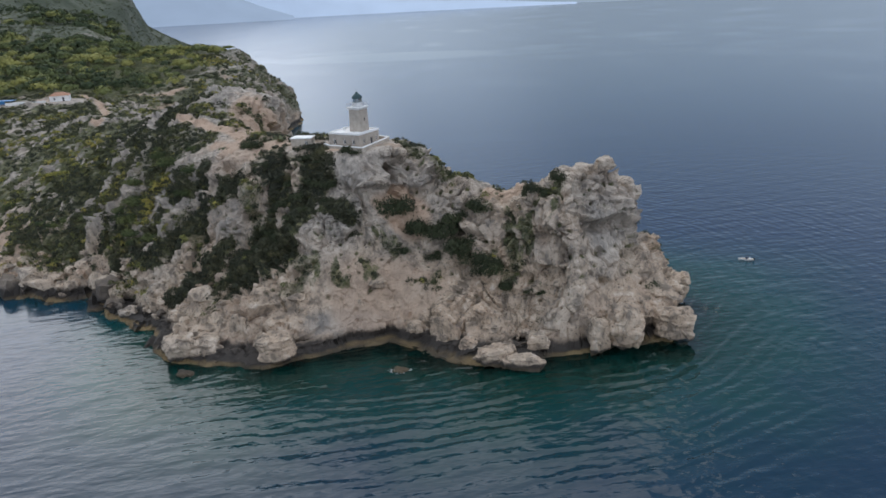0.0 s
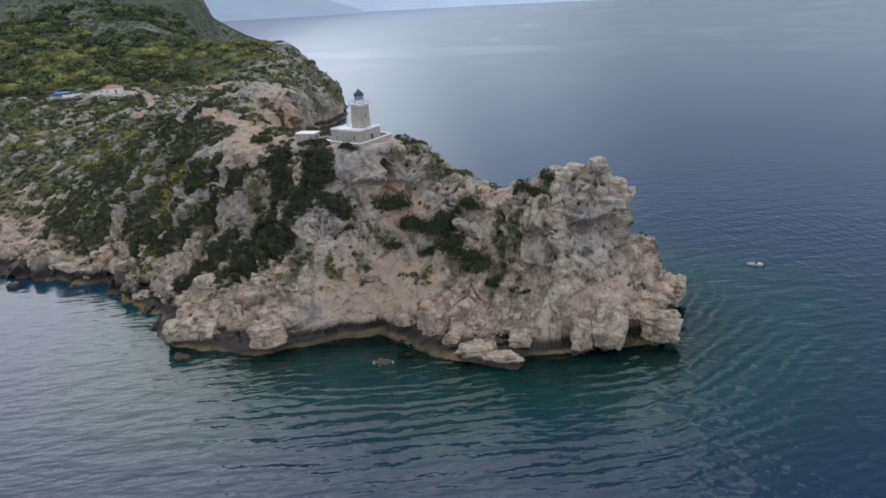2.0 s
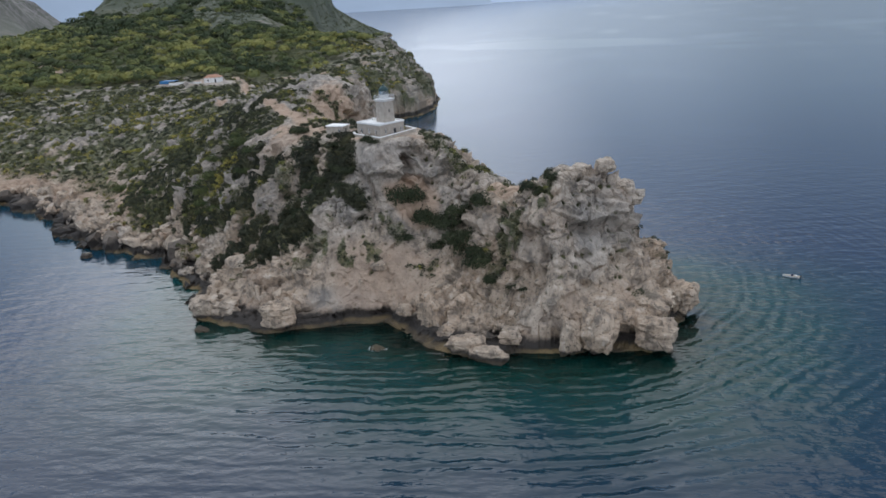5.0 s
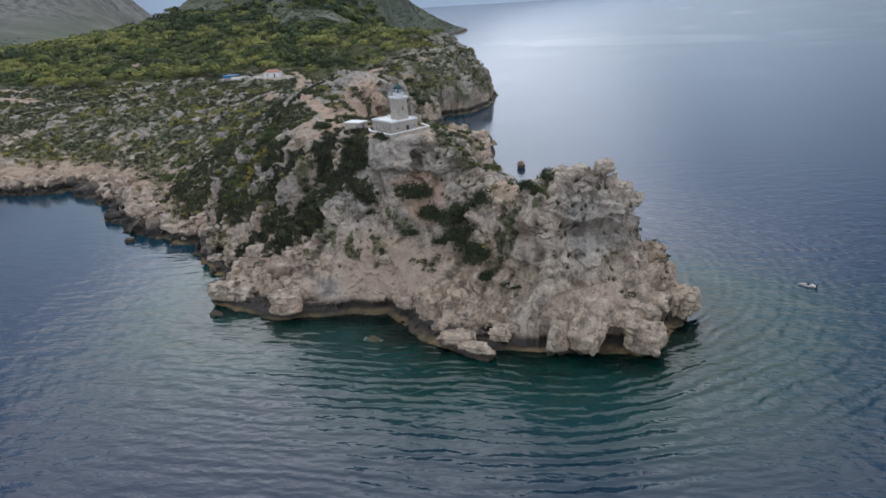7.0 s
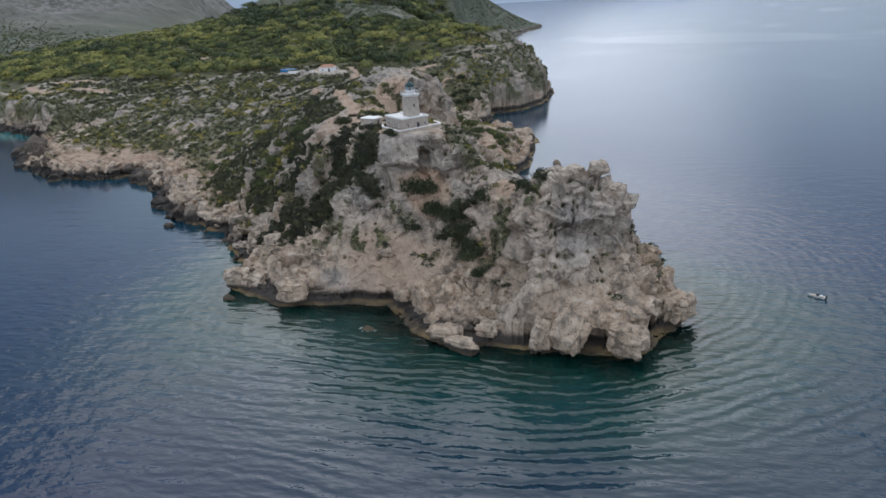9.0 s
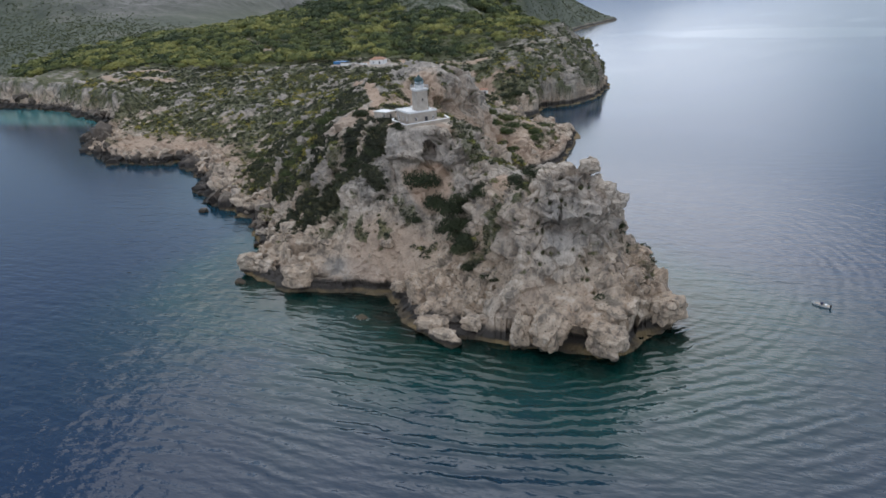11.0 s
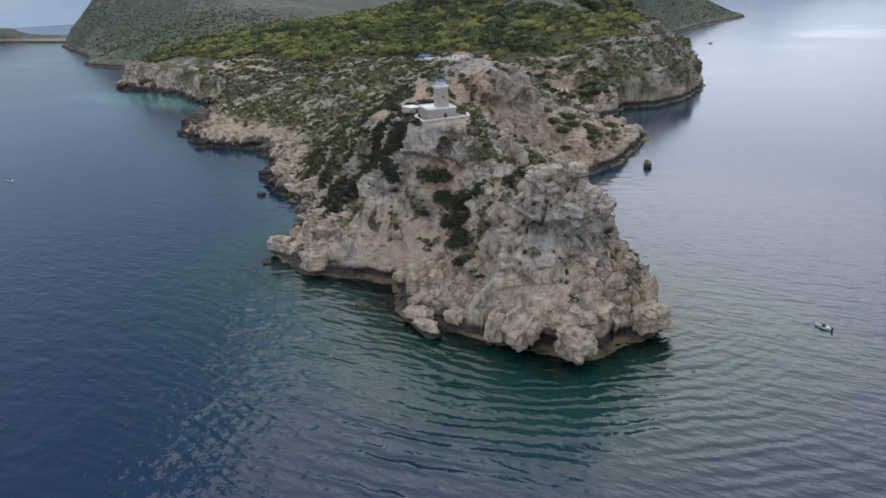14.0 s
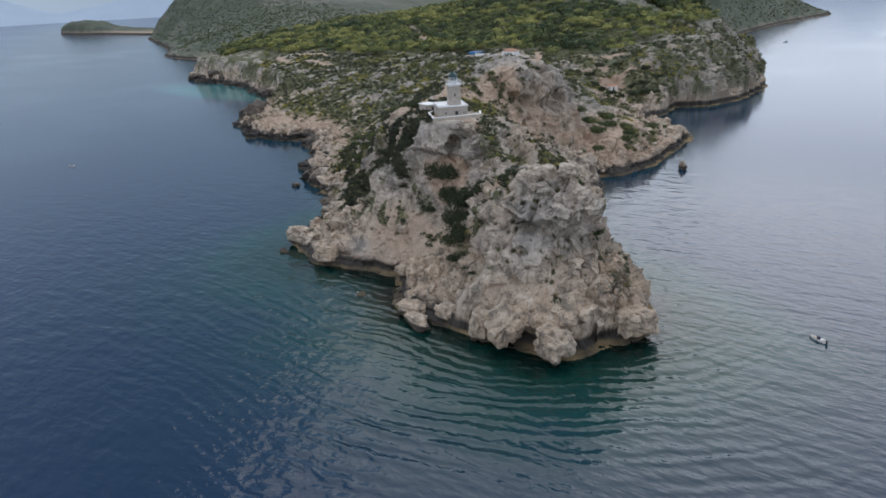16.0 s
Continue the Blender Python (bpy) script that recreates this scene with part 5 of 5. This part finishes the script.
ROCKS = [
    (-3.5, 164.8, 5.2, 3.6, 3.2, 3.8, "large rounded pale boulder above the shore"),
    (5.0, 165.0, 6.0, 3.4, 3.0, 3.8, "leaning pale boulder beside the gully"),
    (38.0, 158.6, 6.2, 4.0, 4.4, 4.6, "great overhanging boulder at the headland's foot"),
    (31.5, 156.8, 4.2, 2.6, 2.8, 4.0, "blunt rock buttress over the water"),
    (50.5, 162.5, 4.6, 4.6, 4.2, 3.6, "knobbly overhanging rock mass at the point"),
    (58.0, 184.0, 4.6, 3.2, 5.0, 3.2, "jutting rock nose at the point"),
    (7.0, 154.2, 2.0, 4.4, 2.6, 2.3, "pale wedge of fallen rock at the water"),
    (13.2, 151.0, 1.2, 4.2, 2.0, 2.0, "pointed fallen rock standing in the water"),
    (-69.5, 163.5, 3.4, 3.6, 3.2, 2.8, "brown boulder standing in the sea"),
    (-63.5, 163.6, 2.8, 3.4, 2.6, 2.2, "low brown boulder behind the shore"),
    (-55.5, 167.5, 6.0, 2.4, 2.2, 3.6, "upright slab leaning on the slope"),
    (-45.5, 160.0, 4.2, 4.6, 3.0, 2.8, "pale flat-topped block above the ledge"),
    (-66.5, 155.4, 0.0, 1.8, 1.2, 1.0, "small wet rock awash"),
    (-15.3, 152.6, -0.4, 1.9, 1.3, 0.8, "dark rock awash with foam"),
    (-143.4, 204.2, 0.0, 1.9, 1.5, 1.4, "small rock standing off the shore"),
    (-26.9, 338.0, 0.9, 1.6, 1.1, 2.3, "leaning sea stack off the point"),
    (-352, 291, 0.5, 5.0, 3.0, 2.4, "dark reef rocks at the low point"),
    (-368, 300, 0.2, 3.2, 2.2, 1.6, "dark reef rock off the low point"),
    (-343, 284, 0.4, 2.6, 2.0, 1.5, "dark reef rock off the low point"),
    (-360, 288, 0.3, 2.8, 1.8, 1.3, "dark reef rock off the low point"),
    (-375, 294, 0.2, 2.2, 1.6, 1.1, "dark reef rock off the low point"),
    (37.6, 181.8, 39.6, 2.3, 2.0, 1.7, "rounded pale knob on the summit"),
    (27.7, 180.6, 38.4, 2.6, 1.8, 1.3, "pale block on the summit ridge"),
    (31.4, 181.4, 39.0, 2.0, 1.7, 1.3, "pale block on the summit ridge"),
    (23.6, 178.4, 36.6, 1.8, 1.5, 1.2, "pale block on the summit ridge"),
    (42.4, 181.2, 34.2, 2.2, 2.2, 1.8, "rounded knob hanging over the eastern drop"),
    (44.2, 183.4, 31.4, 2.6, 2.4, 2.0, "rounded knob hanging over the eastern drop"),
    (-19.0, 195.0, 43.0, 2.2, 1.6, 1.3, "pale block below the terrace wall"),
    (-14.5, 196.5, 42.3, 1.9, 1.5, 1.2, "pale block below the terrace wall"),
    (-12.0, 165.6, 5.0, 2.0, 1.8, 1.4, "fallen block above the ledge"),
    (17.0, 157.5, 3.6, 2.6, 2.0, 1.9, "angular fallen block on the ledge"),
    (1.0, 159.0, 2.6, 2.0, 1.7, 1.5, "angular fallen block on the ledge"),
]
for i, (x, y, z, sx, sy, sz, label) in enumerate(ROCKS):
    boulder(x, y, z, sx, sy, sz, i + 1, label, 37 * i % 60 - 30)


# ---- single dark bushes in the gullies and on the crests ----
def bush_mesh(seed, mat):
    rng = np.random.default_rng(seed)
    k = 9
    ang = rng.uniform(0, 6.28, k)
    r = np.concatenate([[0], rng.uniform(0.35, 0.75, k - 1)])
    base = np.stack([r * np.cos(ang), r * np.sin(ang), rng.uniform(-0.15, 0.1, k)], 1)
    v, f, t = tufts(base, rng.uniform(0.38, 0.62, k), rng.uniform(0, 1, k), 330, seed, 0.085, 0.8, 0.2)
    return mesh_from("bush", v, f, mat, False, (("tint", t),))


M_LEAF = foliage_material("mid_green_leaves", [(0.0, (0.045, 0.065, 0.026)), (0.6, (0.085, 0.105, 0.04)), (1.0, (0.14, 0.15, 0.055))])
BUSH_MESHES = [bush_mesh(200 + i, M_BUSH) for i in range(4)]
M_GORSE = foliage_material("gorse_sprays", [(0.0, (0.15, 0.16, 0.045)), (1.0, (0.32, 0.29, 0.06))])
GORSE_MESHES = [bush_mesh(240 + i, M_GORSE) for i in range(2)]
GREEN_MESHES = [bush_mesh(220 + i, M_LEAF) for i in range(3)]
NEAR_LAND = LAND[(LAND[:, 0] > -260) & (LAND[:, 0] < 70) & (LAND[:, 1] < 490) & (LAND[:, 2] > 0.5)]


def ground_at(x, y):
    d2 = (NEAR_LAND[:, 0] - x) ** 2 + (NEAR_LAND[:, 1] - y) ** 2
    return float(np.median(NEAR_LAND[np.argsort(d2)[:7], 2]))


BUSH_LOW = [(-16.3, 186.6, 5.0), (-11.6, 186.4, 4.6), (-5.7, 184.5, 5.0), (-0.9, 184.0, 3.0), (1.1, 179.0, 4.6), (4.0, 175.2, 4.0), (5.8, 171.8, 3.4), (8.1, 168.9, 3.0),
            (11.0, 167.2, 2.2), (-15.4, 179.6, 2.2), (-7.0, 181.2, 2.5), (6.4, 183.1, 3.2), (4.3, 185.3, 2.4), (16, 166.3, 1.4), (19, 165.7, 1.1)]
BUSH_GULLY = [(-39.4, 196.3, 3.2), (-36.5, 194.0, 2.4), (-34.6, 187.2, 4.6), (-37.5, 189.5, 4.0), (-44.4, 192.6, 3.8), (-49.6, 190.8, 3.4), (-38.3, 182.4, 3.8), (-33.4, 182.4, 2.8), (-47.7, 182.5, 4.6),
              (-53.7, 183.7, 4.0), (-42.9, 181.6, 3.6), (-54.4, 180.4, 3.6), (-60.3, 180.8, 3.2), (-50.8, 187.4, 4.2), (-41.5, 187.0, 4.4), (-45.5, 187.5, 4.2), (-62.8, 181.6, 3.2), (-57.5, 185.0, 2.8),
              (-63, 187.3, 2.4), (-70.6, 189.5, 3.0), (-72, 195.1, 3.4), (-76.6, 195.6, 3.2), (-69.9, 196, 2.6), (-62.9, 197.5, 2.8), (-60.8, 199, 2.4)]
BUSH_TOP = [(-28.4, 191.4, 2.0), (-26, 190.4, 1.5), (-58.3, 210.6, 3.6), (-51.2, 197.9, 2.4), (-54.2, 198.5, 2.2), (-60, 220, 1.6), (-47, 213, 0.9), (22.6, 177, 3.0), (19.3, 178.8, 2.6), (25.2, 176.5, 2.4),
            (-7.2, 197.7, 1.6), (-4.3, 197, 1.4), (-0.5, 196, 1.7), (2.5, 194.5, 1.3), (45.0, 184.4, 1.5), (47.2, 191.6, 1.6), (-9, 208, 1.5), (-13, 214, 1.8), (-14, 222, 1.6), (-18, 228, 1.9), (-23, 233, 1.7)]
BUSH_SLOPE = [(-97.7, 220.2, 5.6), (-100.5, 216.5, 4.8), (-90, 208.5, 4.0), (-105.8, 224.4, 4.2), (-102, 228.6, 4.2), (-97, 210.5, 3.8), (-95.8, 207.4, 3.2), (-87.9, 226, 5.4), (-78, 214.5, 4.4),
              (-79.5, 210.5, 3.6), (-93.5, 234.5, 4.0), (-81.2, 228, 3.0), (-96.1, 241.6, 3.2), (-133, 232.6, 3.2), (-130.5, 236, 3.2), (-120.4, 231.5, 3.0), (-139, 239, 3.0), (-165.6, 256.5, 4.4), (-165, 265.7, 4.4)]
BUSH_FAR = [(-66, 312, 2.6), (-63, 323, 3.6), (-69, 336, 3.8), (-52.5, 331, 2.8), (-56, 338, 3.0), (-61, 362, 2.6), (-74, 392, 2.2), (-55, 312, 2.2), (-64, 346, 3.0), (-71, 325, 3.2), (-76, 345, 3.4), (-66, 372, 2.4), (-58, 350, 1.8)]
BUSH_GORSE = [(-186, 297, 3.0), (-191, 296, 2.4), (-147, 275, 3.2), (-152, 274, 2.6), (-142, 276, 2.2), (-166, 314, 3.0), (-171, 313, 2.4), (-160, 315, 2.2), (-215, 326, 3.2), (-221, 325, 2.6), (-128, 262, 1.8), (-176, 330, 2.2)]
BUSH_COVE = [(-158, 440, 2.5), (-150, 437, 2.6), (-143, 436, 2.5), (-136, 437, 2.2), (-131, 445, 2.6), (-127, 450, 3.0), (-122, 455, 2.5), (-139, 455, 2.1), (-134, 460, 2.2), (-168, 446, 2.5), (-172, 462, 2.7), (-142, 474, 2.6),
             (-130, 470, 2.2), (-163, 470, 2.2)]
count = 0
for bushes, label in ((BUSH_LOW, "dense dark green bush in the rocky bowl"), (BUSH_COVE, "dark green bush round the cove house"), (BUSH_GORSE, "low yellow-green gorse clump on the open slope"), (BUSH_GULLY, "dark green bush crowding the steep gully"), (BUSH_TOP, "low rounded bush on the rocky crest"),
                      (BUSH_SLOPE, "spreading green bush on the western slope"), (BUSH_FAR, "round bush on the sandy low point")):
    for x, y, r in bushes:
        ob = new("bush", GORSE_MESHES[count % 2] if bushes is BUSH_GORSE else GREEN_MESHES[count % 3] if bushes is BUSH_SLOPE or bushes is BUSH_FAR else BUSH_MESHES[count % 4])
        s_ = r * (0.38 if bushes is BUSH_GULLY and x < -52 else 0.6 if bushes is BUSH_GULLY else 0.8 if bushes is BUSH_SLOPE else 1.12 if bushes is BUSH_LOW else 1.35 if bushes is BUSH_FAR else 1.5 if bushes is BUSH_COVE else 1.0)
        ob.matrix_basis = Matrix.Translation((x, y, ground_at(x, y) + (-0.15 if bushes is BUSH_LOW else 0.1) * r)) @ Matrix.Rotation(count * 1.7, 4, "Z") @ Matrix.Diagonal((s_, s_, s_ * (1.15 if bushes is BUSH_LOW else 0.6 if bushes is BUSH_GORSE else 0.95), 1))
        tagged(ob, label, "bush", "bushes on the headland")
        count += 1


# ---- boats ----
def boat(x, y, turn, size, label):
    root = empty("boat", Matrix.Translation((x, y, 0)) @ Matrix.Rotation(radians(turn), 4, "Z") @ Matrix.Diagonal((size, size, size, 1)), label, "boat", "small boats off the headland")
    bm = bmesh.new()
    rows = []
    for t_, half, keel in ((-2.5, 0.85, -0.18), (-1.2, 0.98, -0.24), (0.3, 0.96, -0.24), (1.5, 0.66, -0.18), (2.3, 0.26, 0.0), (2.75, 0.03, 0.35)):
        rows.append([bm.verts.new(p) for p in ((t_, -half, 0.55 + 0.05 * t_), (t_, -half * 0.8, 0.02), (t_, 0, keel), (t_, half * 0.8, 0.02), (t_, half, 0.55 + 0.05 * t_))])
    for a, b in zip(rows, rows[1:]):
        for i in range(4):
            bm.faces.new((a[i], a[i + 1], b[i + 1], b[i]))
    bm.faces.new(rows[0][::-1])
    hull = part("hull", bm, M_HULL, root)
    deck = bmesh.new()
    tops = [(-2.45, 0.8), (-1.2, 0.92), (0.3, 0.9), (1.5, 0.6), (2.3, 0.22)]
    left, right = [deck.verts.new((t_, -h, 0.45 + 0.05 * t_)) for t_, h in tops], [deck.verts.new((t_, h, 0.45 + 0.05 * t_)) for t_, h in tops]
    for i in range(4):
        deck.faces.new((left[i], left[i + 1], right[i + 1], right[i]))
    part("deck", deck, M_WALL, root)
    part("console", box(-0.5, 0.2, -0.35, 0.35, 0.46, 1.15, 0.05), M_NAVY, root, "dark console")
    part("windscreen", box(0.21, 0.26, -0.33, 0.33, 1.0, 1.45), M_GLASS, root)
    part("seat", box(-1.6, -1.1, -0.6, 0.6, 0.42, 0.8, 0.05), M_HULL, root)
    part("outboard_motor", box(-2.95, -2.5, -0.18, 0.18, 0.1, 1.0, 0.06), M_DARK, root, "black outboard motor")
    return root


boat(89, 213, 165, 0.85, "small white motor boat with a dark console")
boat(-283, 144, 10, 1.1, "small pale boat on open water")
boat(-276, 953, 80, 1.5, "far small boat near the cliffs")


# ---- foam round the rocks awash ----
def foam(x, y, r, seed, label):
    """A thin lacy sheet of foam lying on the water."""
    rng = np.random.default_rng(seed)
    bm = bmesh.new()
    for i in range(46):
        a, q = rng.uniform(0, 6.28), r * rng.uniform(0.55, 1.15)
        cx, cy, s_ = q * math.cos(a) * 1.3, q * math.sin(a) * 0.8, r * rng.uniform(0.02, 0.07)
        ring = [bm.verts.new((cx + s_ * rng.uniform(0.5, 1.2) * math.cos(k * 1.047) * 1.6, cy + s_ * rng.uniform(0.5, 1.2) * math.sin(k * 1.047), 0.03 + 0.004 * i / 46)) for k in range(6)]
        bm.faces.new(ring)
    ob = part("foam", bm, M_WHITE)
    ob.location = (x, y, 0)
    tagged(ob, label, "foam", kind="stuff")


foam(-15.3, 152.6, 1.9, 1, "thin grey foam round the rock awash")
